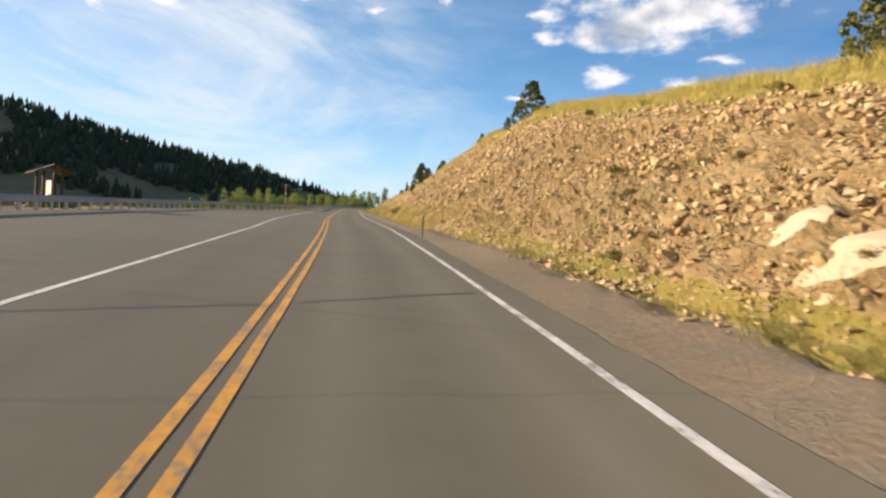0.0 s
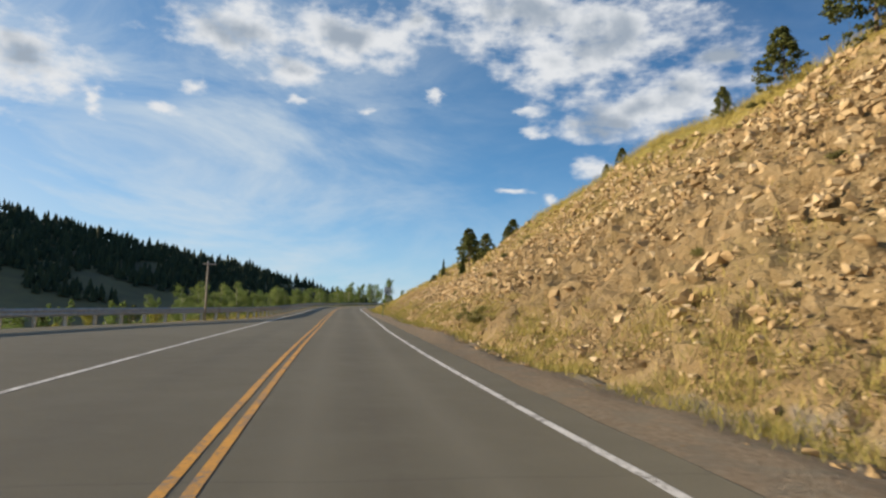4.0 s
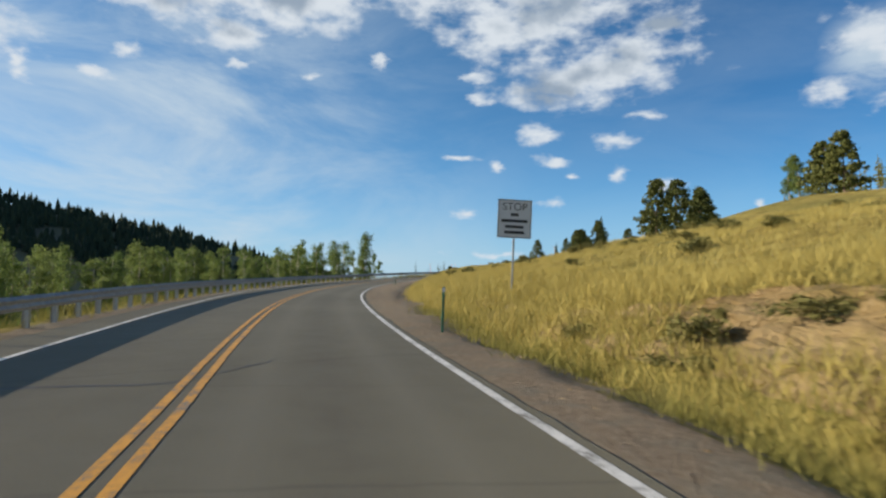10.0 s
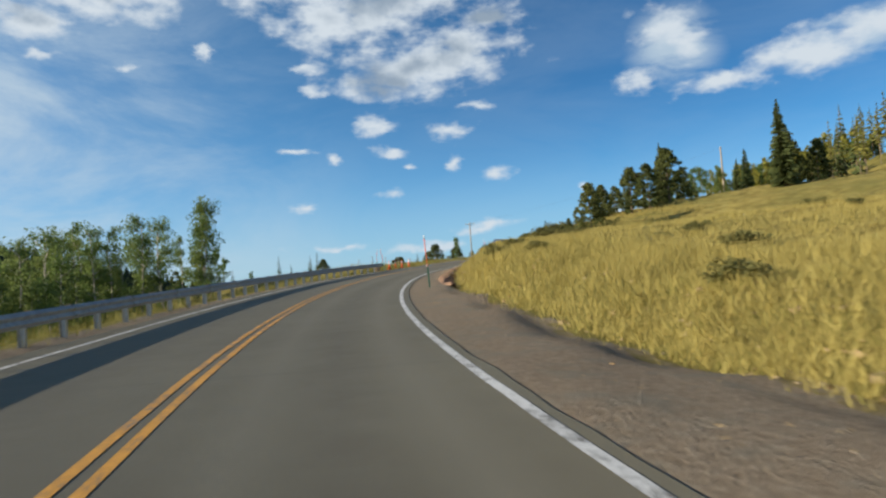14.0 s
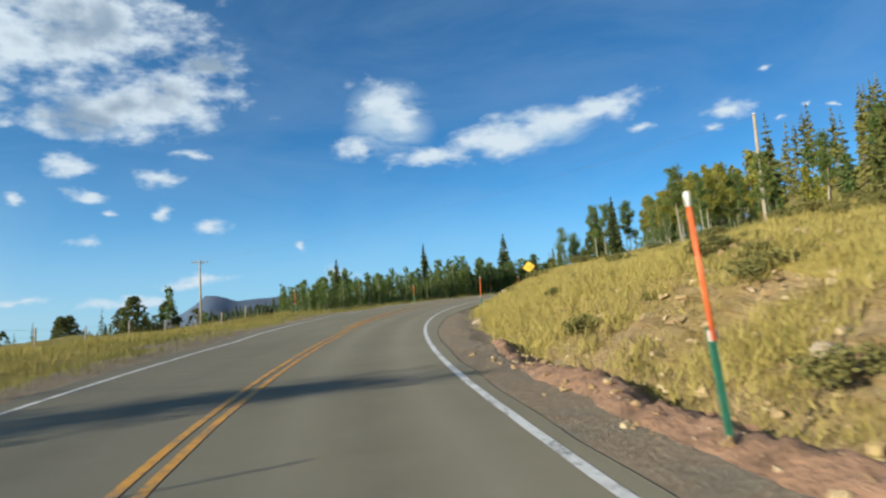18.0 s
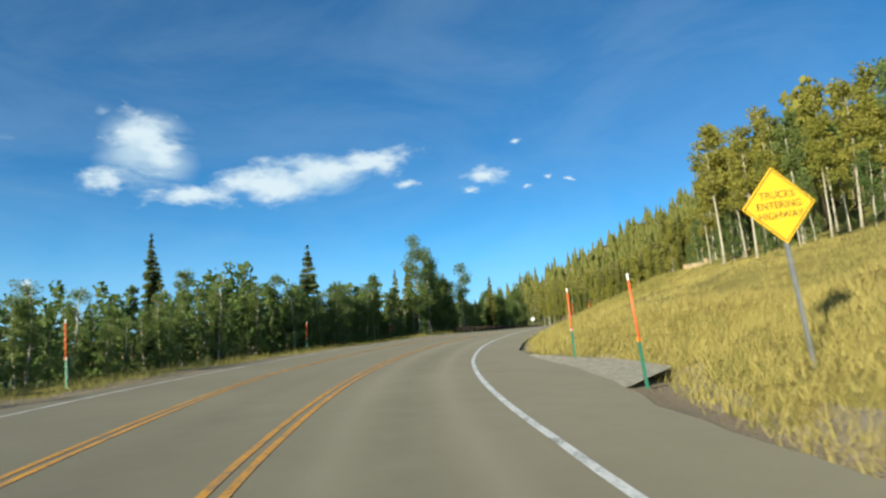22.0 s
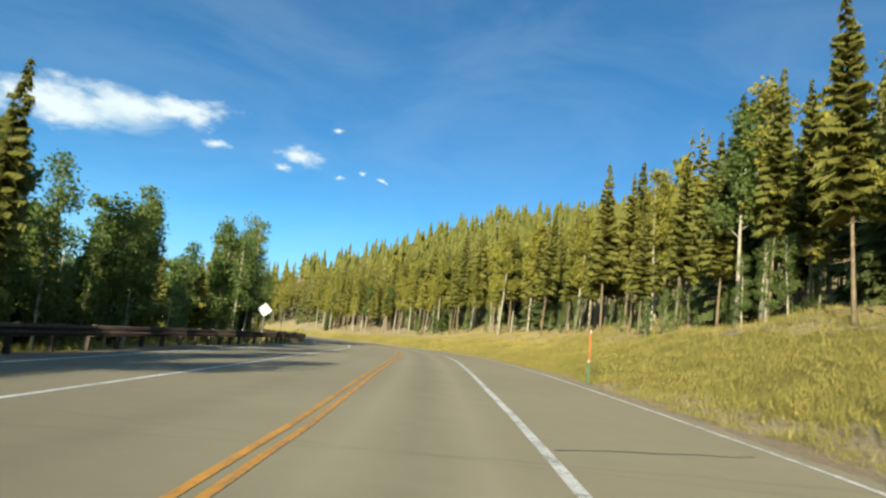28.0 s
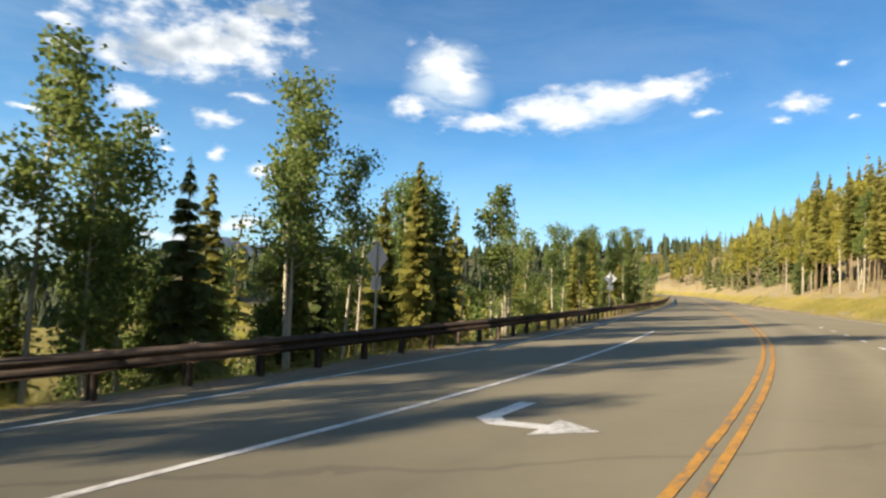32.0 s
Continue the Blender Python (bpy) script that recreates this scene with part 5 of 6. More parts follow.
def hill(name, label, centre, base_z, skyline, r0, r1, material, wooded=0, band=(.35, 1.0), tall=12.0, seed=1, rows=26, rough=6.0):
    """A ridge round a centre; skyline: (azimuth, elevation as seen from the centre); woods on part of its slope."""
    azs = np.arange(skyline[0][0], skyline[-1][0] + .01, .8)
    f = np.linspace(0, 1.5, rows)
    el = np.interp(azs, *zip(*skyline))
    top = base_z + r1 * np.tan(np.radians(el))

    def height(a, k):
        t = base_z + r1 * np.tan(np.radians(np.interp(a, *zip(*skyline))))
        u = np.clip(k, 0, 1)
        return np.where(k <= 1, -18 + (t + 18) * (u ** 1.15), -18 + (t + 18) * (1 - (k - 1) * 1.2))

    A, K = np.meshgrid(azs, f, indexing="ij")
    R = r0 + (r1 - r0) * K
    X, Y = centre[0] - np.sin(np.radians(A)) * R, centre[1] + np.cos(np.radians(A)) * R
    Z = height(A, K)
    bumps = np.array([noise.fractal(Vector((x * .008, y * .008, seed)), 1, 2, 4) for x, y in zip(X.ravel(), Y.ravel())]).reshape(X.shape)
    Z = Z + bumps * rough * np.clip(K * 2, 0, 1)
    ob = part(name, grid_mesh(name, np.stack([X, Y, Z], -1)[::-1], len(azs), rows), material)
    tagged(ob, label, "hill", kind="structure")
    if wooded:
        rg = np.random.default_rng(seed)
        spots = []
        for _ in range(wooded):
            a = rg.uniform(skyline[0][0] + 1, skyline[-1][0] - 1)
            k = band[1] - (band[1] - band[0]) * rg.random() ** 1.25
            wood = noise.noise(Vector((a * .25, k * 4, seed)))
            if wood < -.42 + (1 - k) * .6:
                continue
            r = r0 + (r1 - r0) * k
            x, y = centre[0] - math.sin(radians(a)) * r, centre[1] + math.cos(radians(a)) * r
            h = tall * rg.uniform(.55, 1.2)
            z = float(height(np.float64(a), np.float64(k))) + noise.fractal(Vector((x * .008, y * .008, seed)), 1, 2, 4) * rough * min(k * 2, 1)
            spots.append((int(rg.integers(5)), x, y, z - 1, rg.uniform(0, 6.28), h, rg.uniform(.85, 1.3)))
        wd = part("forest", merged("forest", CONES, spots), FAR_WOOD)
        tagged(wd, "dark conifer forest along the far ridge", "trees", kind="stuff")


hill("hill", "shaded hill with grass below and dark forest above", (0, 80), 6, [(-14, -1.5), (-6, .6), (0, 2.7), (6, 4.3), (12, 5.5), (18, 6.4), (24, 7.9), (32, 8.6), (50, 8), (75, 6), (110, 3), (130, 0)], 420, 900, HILL, 14000, (.34, 1.02), 12, 3)
hill("hill", "forested ridge closing the valley ahead", (250, 345), 26, [(-100, 2), (-80, 4.2), (-66, 4.0), (-52, 3.4), (-38, 2.5), (-22, 1.0), (-8, -1)], 380, 760, HILL, 5200, (.1, 1.02), 14, 8)
hill("mountain", "distant wooded mountain, coloured blue for haze", (60, 260), 14, [(-58, .2), (-50, 1.0), (-44, 2.4), (-38, 3.5), (-36, 3.5), (-33.2, 3.2), (-31, 3.9), (-29, 2.4), (-25, .3), (-20, -.2)], 2300, 3300, HAZE_BLUE_HILL, 0, rough=14)

# ---- guardrails ----
GALV = plain("galvanised_steel", (.42, .43, .43), .45, .75, .15, 5, .002)
RUSTY = plain("weathered_brown_steel", (.065, .047, .038), .75, .35, .25, 6, .004)
TIMBER = plain("weathered_timber", (.22, .16, .10), .9, 0, .3, 6, .006)
ALU = plain("bare_aluminium", (.62, .63, .64), .38, .6, .08, 3)


def rail_panel(length):
    prof = [(0, .0), (.012, .035), (.075, .06), (.08, .10), (.02, .145), (.015, .165), (.02, .185), (.08, .23), (.075, .27), (.012, .295), (0, .33)]
    bm = bmesh.new()
    ring = []
    for y in (0, length):
        for off in (0, .006):
            ring.append([bm.verts.new((x - off, y, z)) for x, z in prof])
    a, b, c, d = ring
    for i in range(len(prof) - 1):
        for p, q, flip in ((a, c, 0), (b, d, 1)):
            vs = (p[i], p[i + 1], q[i + 1], q[i])
            f = bm.faces.new(vs[::-1] if flip else vs)
            f.smooth = True
    for p, q in ((a, b), (c, d)):
        for i in range(len(prof) - 1):
            bm.faces.new((p[i], q[i], q[i + 1], p[i + 1]))
    for i in (0, len(prof) - 1):
        bm.faces.new((a[i], b[i], d[i], c[i]))
    me = bpy.data.meshes.new("rail")
    bm.to_mesh(me)
    bm.free()
    return me


def post_mesh():
    bm = bmesh.new()
    for x in (-.07, .07):
        box(bm, (.008, .10, 1.5), (x, 0, .0))
    box(bm, (.14, .007, 1.5), (0, 0, 0))
    me = bpy.data.meshes.new("post")
    bm.to_mesh(me)
    bm.free()
    return me


def guardrail(s0, s1, table, steel, label, drop=0.0):
    x, y = xy(s0, tab(table, s0))
    root = empty("guardrail", pose(float(x), float(y), float(road_z(np.float64(s0), np.float64(tab(table, s0))))), label, "guardrail")
    inv = root.matrix_basis.inverted()
    panel, post = rail_panel(3.86), post_mesh()
    block = bevelled((.15, .12, .36), (0, 0, 0), .01)
    block_me = bpy.data.meshes.new("blockout")
    block.to_mesh(block_me)
    block.free()
    panel.materials.append(steel)
    post.materials.append(steel)
    block_me.materials.append(TIMBER)
    n = int((s1 - s0) / 1.905)
    P = []
    for i in range(n + 1):
        s = s0 + 1.905 * i
        d = float(tab(table, s))
        px, py = xy(s, d)
        P.append(Vector((float(px), float(py), float(road_z(np.float64(s), np.float64(d))) - drop)))
    for i in range(n):
        run = P[i + 1] - P[i]
        yaw = math.degrees(math.atan2(-run.x, run.y))
        m = inv @ Matrix.Translation(P[i]) @ pose(0, 0, 0, 0, 0, yaw)
        ob = part("post", post, None, root)
        ob.matrix_basis = m @ pose(-.22, 0, 0)
        ob = part("blockout", block_me, None, root)
        ob.matrix_basis = m @ pose(-.08, 0, .6)
        if i % 2 == 0 and i + 2 <= n:
            run = P[i + 2] - P[i]
            yaw = math.degrees(math.atan2(-run.x, run.y))
            tilt = math.degrees(math.asin(run.z / run.length))
            ob = part("rail", panel, None, root)
            ob.matrix_basis = inv @ Matrix.Translation(P[i] + Vector((0, 0, .44))) @ pose(0, 0, 0, 0, 0, yaw) @ pose(0, 0, 0, tilt, 0, 0)
    return root


guardrail(-30, 287.5, [(-40, -14.6), (70, -13.4), (84, -10.2), (97, -6.4), (104, -5.0), (112, -4.6), (130, -4.55), (205, -4.9), (230, -4.7), (262, -4.45), (290, -4.5)], GALV, "galvanised steel guardrail on steel posts along the drop")
guardrail(436, 700, [(436, -9.8), (446, -8.8), (470, -8.35), (560, -8.3), (620, -5.6), (700, -5)], RUSTY, "weathered brown steel guardrail beside the woods")

# ---- posts and snow poles ----
GREEN_POST = plain("green_post_paint", (.035, .16, .10), .5, .1, .2, 9)
ORANGE = plain("orange_plastic", (.78, .15, .04), .45, 0, .12, 9)
REFLECT = plain("white_reflector", (.8, .8, .78), .3, 0, .05, 9)
AMBER = plain("amber_reflector", (.75, .42, .03), .3, 0, .05, 9)


def delineator(s, d, h=1.25, lean=(0, 0)):
    root = empty("delineator_post", ground_at(s, d) @ pose(0, 0, 0, *lean), "thin green steel delineator post with a reflector", "road post", "delineator posts")
    bm = bmesh.new()
    box(bm, (.055, .006, h + .4), (0, 0, h / 2 - .2))
    for x in (-.0275, .0275):
        box(bm, (.006, .03, h + .4), (x, .012, h / 2 - .2))
    part("post", bm, GREEN_POST, root)
    part("reflector", bevelled((.075, .008, .10), (0, -.009, h - .08), .003), REFLECT, root, "white reflector")
    return root


def snow_pole(s, d, h=2.35, lean=(0, 0), amber=False):
    root = empty("snow_pole", ground_at(s, d) @ pose(0, 0, 0, *lean), "tall snow pole, orange above a green post", "snow pole", "snow poles")
    bm = bmesh.new()
    box(bm, (.055, .008, h * .46 + .4), (0, 0, h * .23 - .2))
    for x in (-.0275, .0275):
        box(bm, (.008, .035, h * .46 + .4), (x, .014, h * .23 - .2))
    part("post", bm, GREEN_POST, root, "green steel post")
    part("pole", tube(bmesh.new(), [(0, -.02, h * .40), (0, -.02, h * .94)], [.024, .022], 9), ORANGE, root, "orange plastic tube")
    part("cap", tube(bmesh.new(), [(0, -.02, h * .94), (0, -.02, h), (0, -.02, h + .01)], [.025, .025, .015], 9), REFLECT, root, "white cap")
    part("reflector", bevelled((.085, .008, .10), (0, -.012, h * .42), .003), AMBER if amber else REFLECT, root, "reflector")
    return root


for s, d, h in [(31.2, 4.45, 1.1), (120, 4.9, 1.25), (167.2, 4.65, 1.1), (222.2, 4.5, 1.05)]:
    delineator(s, d, h, (tree_rng.uniform(-2, 2), tree_rng.uniform(-2, 2)))
for s, d, lean, amber in [(249.7, 4.4, (1, -3), 0), (291.4, 4.75, (-2, -4), 0), (332, 6.15, (0, 1), 0), (364.9, 6.4, (-1, -4), 1), (373.3, 6.6, (0, -2), 0), (374.2, -10.2, (2, -1), 0), (414, 7.3, (0, 1), 0), (420, 8.3, (1, 1), 0), (289.2, -5.2, (3, -8), 0),
                          (297, -9, (0, 6), 0), (440.9, 10.5, (0, -2), 1), (450.4, 9.0, (0, 1), 0), (474.3, 8.6, (1, -1), 0), (402, -12.2, (1, 2), 0), (420, -12, (0, -2), 0), (348, -12, (0, 1), 0)]:
    snow_pole(s, d, 2.25, lean, amber)

# ---- traffic cones and timber beside the end of the guardrail ----
def cone(s, d, turn):
    root = empty("traffic_cone", ground_at(s, d, -.0) @ pose(0, 0, 0, 0, 0, turn), "orange traffic cone with a white collar on the shoulder", "traffic cone", "row of traffic cones")
    part("base", bevelled((.36, .36, .04), (0, 0, .02), .012), ORANGE, root, "square orange base")
    part("body", tube(bmesh.new(), [(0, 0, .04), (0, 0, .5), (0, 0, .68), (0, 0, .86), (0, 0, .92)], [.14, .085, .063, .042, .03], 16), ORANGE, root)
    part("collar", tube(bmesh.new(), [(0, 0, .60), (0, 0, .76)], [.0785, .060], 16, False), REFLECT, root, "white reflective collar")
    return root


for s, d in [(291.6, -5.5), (293.9, -5.6), (296.4, -5.75), (299.2, -5.9)]:
    cone(s, d, tree_rng.uniform(0, 90))
crate = empty("timber_block", ground_at(288.6, -5.6), "pale timber block lying by the guardrail end", "timber")
part("block", bevelled((.3, .42, .28), (0, 0, .13), .015), plain("fresh_timber", (.62, .46, .18), .8, 0, .2, 7, .004), crate)
part("strap", bevelled((.31, .05, .285), (0, .08, .1325), .003), TIMBER, crate)
for s, d, h in [(286.4, -5.15, .75), (287.6, -5.3, .62)]:
    p = empty("timber_post", ground_at(s, d), "short square timber post at the rail end", "post")
    part("shaft", bevelled((.2, .2, h + .3), (0, 0, h / 2 - .15), .012), TIMBER, p)
    part("top", bevelled((.205, .205, .02), (0, 0, h + .008), .005), DEAD_WOOD, p)

# ---- signs ----
YELLOW_SIGN = plain("yellow_sign_sheeting", (.83, .50, .02), .4, 0, .05, 2)
BLACK = plain("black_sign_paint", (.02, .02, .02), .5, 0, .1, 6)
SIGN_WHITE = plain("white_sign_sheeting", (.62, .63, .64), .45, 0, .06, 2)
SIGN_GREEN = plain("green_sign_sheeting", (.02, .26, .17), .4, 0, .08, 3)


def lettering(text, size, at, material, parent, name="lettering"):
    cu = bpy.data.curves.new(name, "FONT")
    cu.body, cu.size, cu.align_x, cu.align_y, cu.extrude = text, size, "CENTER", "CENTER", .001
    tmp = new(name, cu)
    dg = bpy.context.evaluated_depsgraph_get()
    me = bpy.data.meshes.new_from_object(tmp.evaluated_get(dg))
    bpy.data.objects.remove(tmp)
    me.materials.clear()
    ob = part(name, me, material, parent)
    ob.matrix_basis = pose(*at, 90, 0, 0)
    return ob


def sign_post(root, h, r=.03):
    bm = bmesh.new()
    box(bm, (.058, .058, h + .5), (0, .035, h / 2 - .25), .006)
    part("post", bm, GALV, root, "galvanised square post")
    for z in (h - .25, h - .75):
        part("bolt", tube(bmesh.new(), [(0, -.012, z), (0, .0, z)], [.012, .012], 8), GALV, root)


def diamond(side, thick, material, root, name="panel", z=2.3):
    bm = bevelled((side, thick, side), (0, 0, 0), .004)
    bmesh.ops.transform(bm, matrix=Matrix.Translation((0, 0, z)) @ pose(0, 0, 0, 0, 45, 0), verts=bm.verts)
    return part(name, bm, material, root)


# square regulatory sign
stop = empty("road_sign", ground_at(172.5, 7.75) @ pose(0, 0, 0, 1, 2, -3), "square white brake-check sign with black lettering on a steel post", "road sign")
z0 = 2.35
sign_post(stop, z0 + .55)
part("panel", bevelled((1.12, .006, 1.25), (0, 0, z0), .002), SIGN_WHITE, stop)
bm = bmesh.new()
for w, hh, x, z in ((1.06, .018, 0, .6), (1.06, .018, 0, -.6), (.018, 1.2, .53, 0), (.018, 1.2, -.53, 0)):
    box(bm, (w, .003, hh), (x, -.0055, z0 + z))
part("border", bm, BLACK, stop)
lettering("STOP", .34, (0, -.006, z0 + .38), BLACK, stop)
for n, (w, z) in enumerate([(.26, .13), (.86, -.07), (.6, -.26), (.66, -.44)]):
    part("lettering_bar", bevelled((w, .003, .095), (0, -.0055, z0 + z), .001), BLACK, stop)

# yellow diamond
warn = empty("warning_sign", ground_at(362.1, 8.2) @ pose(0, 0, 0, 0, -5, 2), "yellow diamond warning sign with black lettering on a steel post", "road sign")
z0 = 2.6
sign_post(warn, z0 + .5)
diamond(.91, .005, YELLOW_SIGN, warn, z=z0)
bm = bmesh.new()
for a in (45, 135, 225, 315):
    box(bm, (.86, .003, .014), (0, 0, 0), 0, Matrix.Translation((0, -.005, z0)) @ pose(0, 0, 0, 0, a, 0) @ pose(0, 0, .42))
part("border", bm, BLACK, warn)
for text, z in (("TRUCKS", .17), ("ENTERING", 0), ("HIGHWAY", -.17)):
    lettering(text, .165, (0, -.005, z0 + z), BLACK, warn)

# backs of the signs that face the other way
BARE_BACK = plain("pale_aluminium_sheet", (.74, .75, .77), .55, 0, .06, 3)
for s, d, zc, turn, plate in [(500.5, -10.7, 2.3, 200, 0), (532, -11.0, 2.6, 264, 1), (577, -9.6, 2.8, 196, 1)]:
    b = empty("warning_sign", ground_at(s, d) @ pose(0, 0, 0, 0, 0, turn), "diamond road sign seen from its bare metal back", "road sign", "signs turned away")
    base = float(road_z(np.float64(s), np.float64(d)) - ground_z(np.float64(s), np.float64(d)))
    zc += base
    sign_post(b, zc + .5)
    diamond(.8, .005, BARE_BACK, b, z=zc)
    part("rib", bevelled((.05, .02, .9), (0, .018, zc), .004), GALV, b)
    if plate:
        part("plate", bevelled((.5, .005, .45), (0, 0, zc - .82), .002), BARE_BACK, b, "small square plate")

# street-name sign at the side road; the lettering cannot be read
st = empty("street_sign", ground_at(440.3, 12.4) @ pose(0, 0, 0, -1, 3, 0), "green street name sign on a thin post at the side road", "street sign")
sign_post(st, 2.95)
part("blade", bevelled((.62, .005, .2), (0, 0, 2.95), .002), SIGN_GREEN, st)
part("lettering_bar", bevelled((.36, .003, .07), (.03, -.005, 2.95), .001), SIGN_WHITE, st)

# ---- utility poles and their wires ----
WIRE = plain("dull_dark_wire", (.09, .09, .095), .7, 0, .1, 5)
POLE_WOOD = plain("weathered_pole_wood", (.36, .30, .22), .9, 0, .2, 3, .004)


def utility_pole(s, d, h, arm, turn, label):
    root = empty("utility_pole", ground_at(s, d) @ pose(0, 0, 0, 0, 0, turn), label, "utility pole", "utility poles")
    part("pole", tube(bmesh.new(), [(0, 0, -.6), (0, 0, h * .5), (0, 0, h)], [.16, .14, .11], 12), POLE_WOOD, root)
    if arm:
        part("crossarm", bevelled((2.3, .1, .12), (0, .15, h - .35), .01), POLE_WOOD, root)
        for x in (-1.0, 0, 1.0):
            part("insulator", tube(bmesh.new(), [(x, .15, h - .29), (x, .15, h - .16), (x, .15, h - .1)], [.03, .05, .03], 8), ALU, root)
        part("brace", tube(bmesh.new(), [(-.6, .12, h - .38), (0, .1, h - .95)], [.015, .015], 6), GALV, root)
        part("brace", tube(bmesh.new(), [(.6, .12, h - .38), (0, .1, h - .95)], [.015, .015], 6), GALV, root)
    else:
        part("cap", tube(bmesh.new(), [(0, 0, h), (0, 0, h + .06)], [.115, .09], 12), REFLECT, root, "pale pole top")
    return root


p1 = utility_pole(370.8, -41.3, 9.8, True, 35, "wooden utility pole with a crossarm in the field")
p2 = utility_pole(340.8, 27.1, 9.3, False, 0, "pale bare wooden pole on the bank")
for k, (x1, x2) in enumerate(((-1.0, -.1), (1.0, .1))):
    a = p1.matrix_basis @ Vector((x1, .15, 9.7))
    b = p2.matrix_basis @ Vector((x2, 0, 9.15))
    pts = [a.lerp(b, t) - Vector((0, 0, 4 * 1.1 * t * (1 - t))) for t in np.linspace(0, 1, 15)]
    w = empty("power_line", pose(*a), "thin power line sagging over the road", "cable", "power lines")
    part("wire", tube(bmesh.new(), [p - a for p in pts], [.0035] * 15, 5), WIRE, w)
post = empty("marker_post", ground_at(94.8, -6.6), "thin pale wooden post behind the guardrail", "post")
part("shaft", tube(bmesh.new(), [(0, 0, -.3), (0, 0, 3.4)], [.06, .05], 8), DEAD_WOOD, post)
part("top", tube(bmesh.new(), [(0, 0, 3.4), (0, 0, 3.45)], [.055, .03], 8), REFLECT, post)
part("crossbar", bevelled((.75, .07, .09), (.1, 0, 3.3), .01), DEAD_WOOD, post)

# ---- information shelter on the pull-off ----
kiosk = empty("information_shelter", ground_at(47, -17.3, .05) @ pose(0, 0, 0, 0, 0, -60), "dark timber information shelter with a pitched roof", "shelter")
DARK_WOOD = plain("dark_stained_timber", (.07, .045, .03), .85, 0, .25, 5, .005)
for x in (-1.2, 1.2):
    for y in (-.5, .5):
        part("post", bevelled((.16, .16, 2.7), (x, y, 1.25), .012), DARK_WOOD, kiosk)
for sgn in (-1, 1):
    part("roof_panel", bevelled((3.3, 1.25, .07), (0, 0, 0), .01, Matrix.Translation((0, sgn * .52, 2.72)) @ pose(0, 0, 0, -sgn * 24, 0, 0)), DARK_WOOD, kiosk)
part("board", bevelled((2.1, .08, 1.25), (0, 0, 1.55), .012), DARK_WOOD, kiosk)
part("notice", bevelled((1.0, .012, 1.0), (-.4, -.047, 1.55), .003), plain("faded_notice", (.5, .42, .33), .6, 0, .15, 3), kiosk, "faded printed notice")
part("notice", bevelled((.65, .012, .8), (.58, -.047, 1.6), .003), plain("pale_notice", (.55, .5, .42), .6, 0, .15, 3), kiosk)
part("plinth", bevelled((3.0, 1.5, .12), (0, 0, 0), .02), plain("concrete", (.36, .34, .31), .9, 0, .15, 6, .004), kiosk)

# log fence by the pull-off and a wire fence in the field
fence = empty("log_fence", ground_at(50, -20), "low dark log fence beside the pull-off", "fence")
inv = fence.matrix_basis.inverted()
marks = [ground_at(50 + 2.6 * n, -19.6 - 1.5 * n) for n in range(7)]
for n, m in enumerate(marks):
    ob = part("post", tube(bmesh.new(), [(0, 0, -.3), (0, 0, 1.25)], [.10, .09], 9), DARK_WOOD, fence)
    ob.matrix_basis = inv @ m
    if n:
        a, b = inv @ marks[n - 1].translation, inv @ m.translation
        for z in (.5, 1.0):
            part("log", tube(bmesh.new(), [a + Vector((0, 0, z)), (a + b) / 2 + Vector((0, 0, z - .02)), b + Vector((0, 0, z))], [.06, .065, .06], 8), DARK_WOOD, fence)
fence = empty("wire_fence", ground_at(300, -13), "old wire fence with thin posts in the dry field", "fence")
inv = fence.matrix_basis.inverted()
marks = [ground_at(300 + 4.2 * n, -12.5 - .12 * n) for n in range(11)]
for n, m in enumerate(marks):
    ob = part("post", tube(bmesh.new(), [(0, 0, -.3), (.03, 0, 1.05)], [.045, .04], 7), DEAD_WOOD, fence)
    ob.matrix_basis = inv @ m
    if n:
        a, b = inv @ marks[n - 1].translation, inv @ m.translation
        for z in (.35, .65, .95):
            part("wire", tube(bmesh.new(), [a + Vector((0, 0, z)), b + Vector((0, 0, z))], [.004, .004], 4), GALV, fence)

# ---- turn arrows painted on the road ----
def arrow(s, d):
    """A turn arrow for oncoming traffic: the shaft comes toward us and bends to our right."""
    shape = [(1.5, -.62), (1.5, -.38), (.35, -.38), (.12, -.2), (.12, .35), (.5, .35), (0, 1.0), (-.5, .35), (-.16, .35), (-.16, -.3), (.15, -.62)]
    bm = bmesh.new()
    vs = []
    for a, b in shape:
        x, y = xy(s + a * 1.15, d + b * 1.05)
        vs.append(bm.verts.new((float(x), float(y), float(road_z(np.float64(s + a * 1.15), np.float64(d + b * 1.05))) + .007)))
    f = bm.faces.new(vs)
    bmesh.ops.triangulate(bm, faces=[f])
    bmesh.ops.recalc_face_normals(bm, faces=bm.faces)
    part("turn_arrow", bm, WHITE, road, "white painted turn arrow")


arrow(449.6, -2.2)
arrow(438.4, 6.75)
arrow(521.2, -2.05)

# ---- rocks, shrubs and grass ----


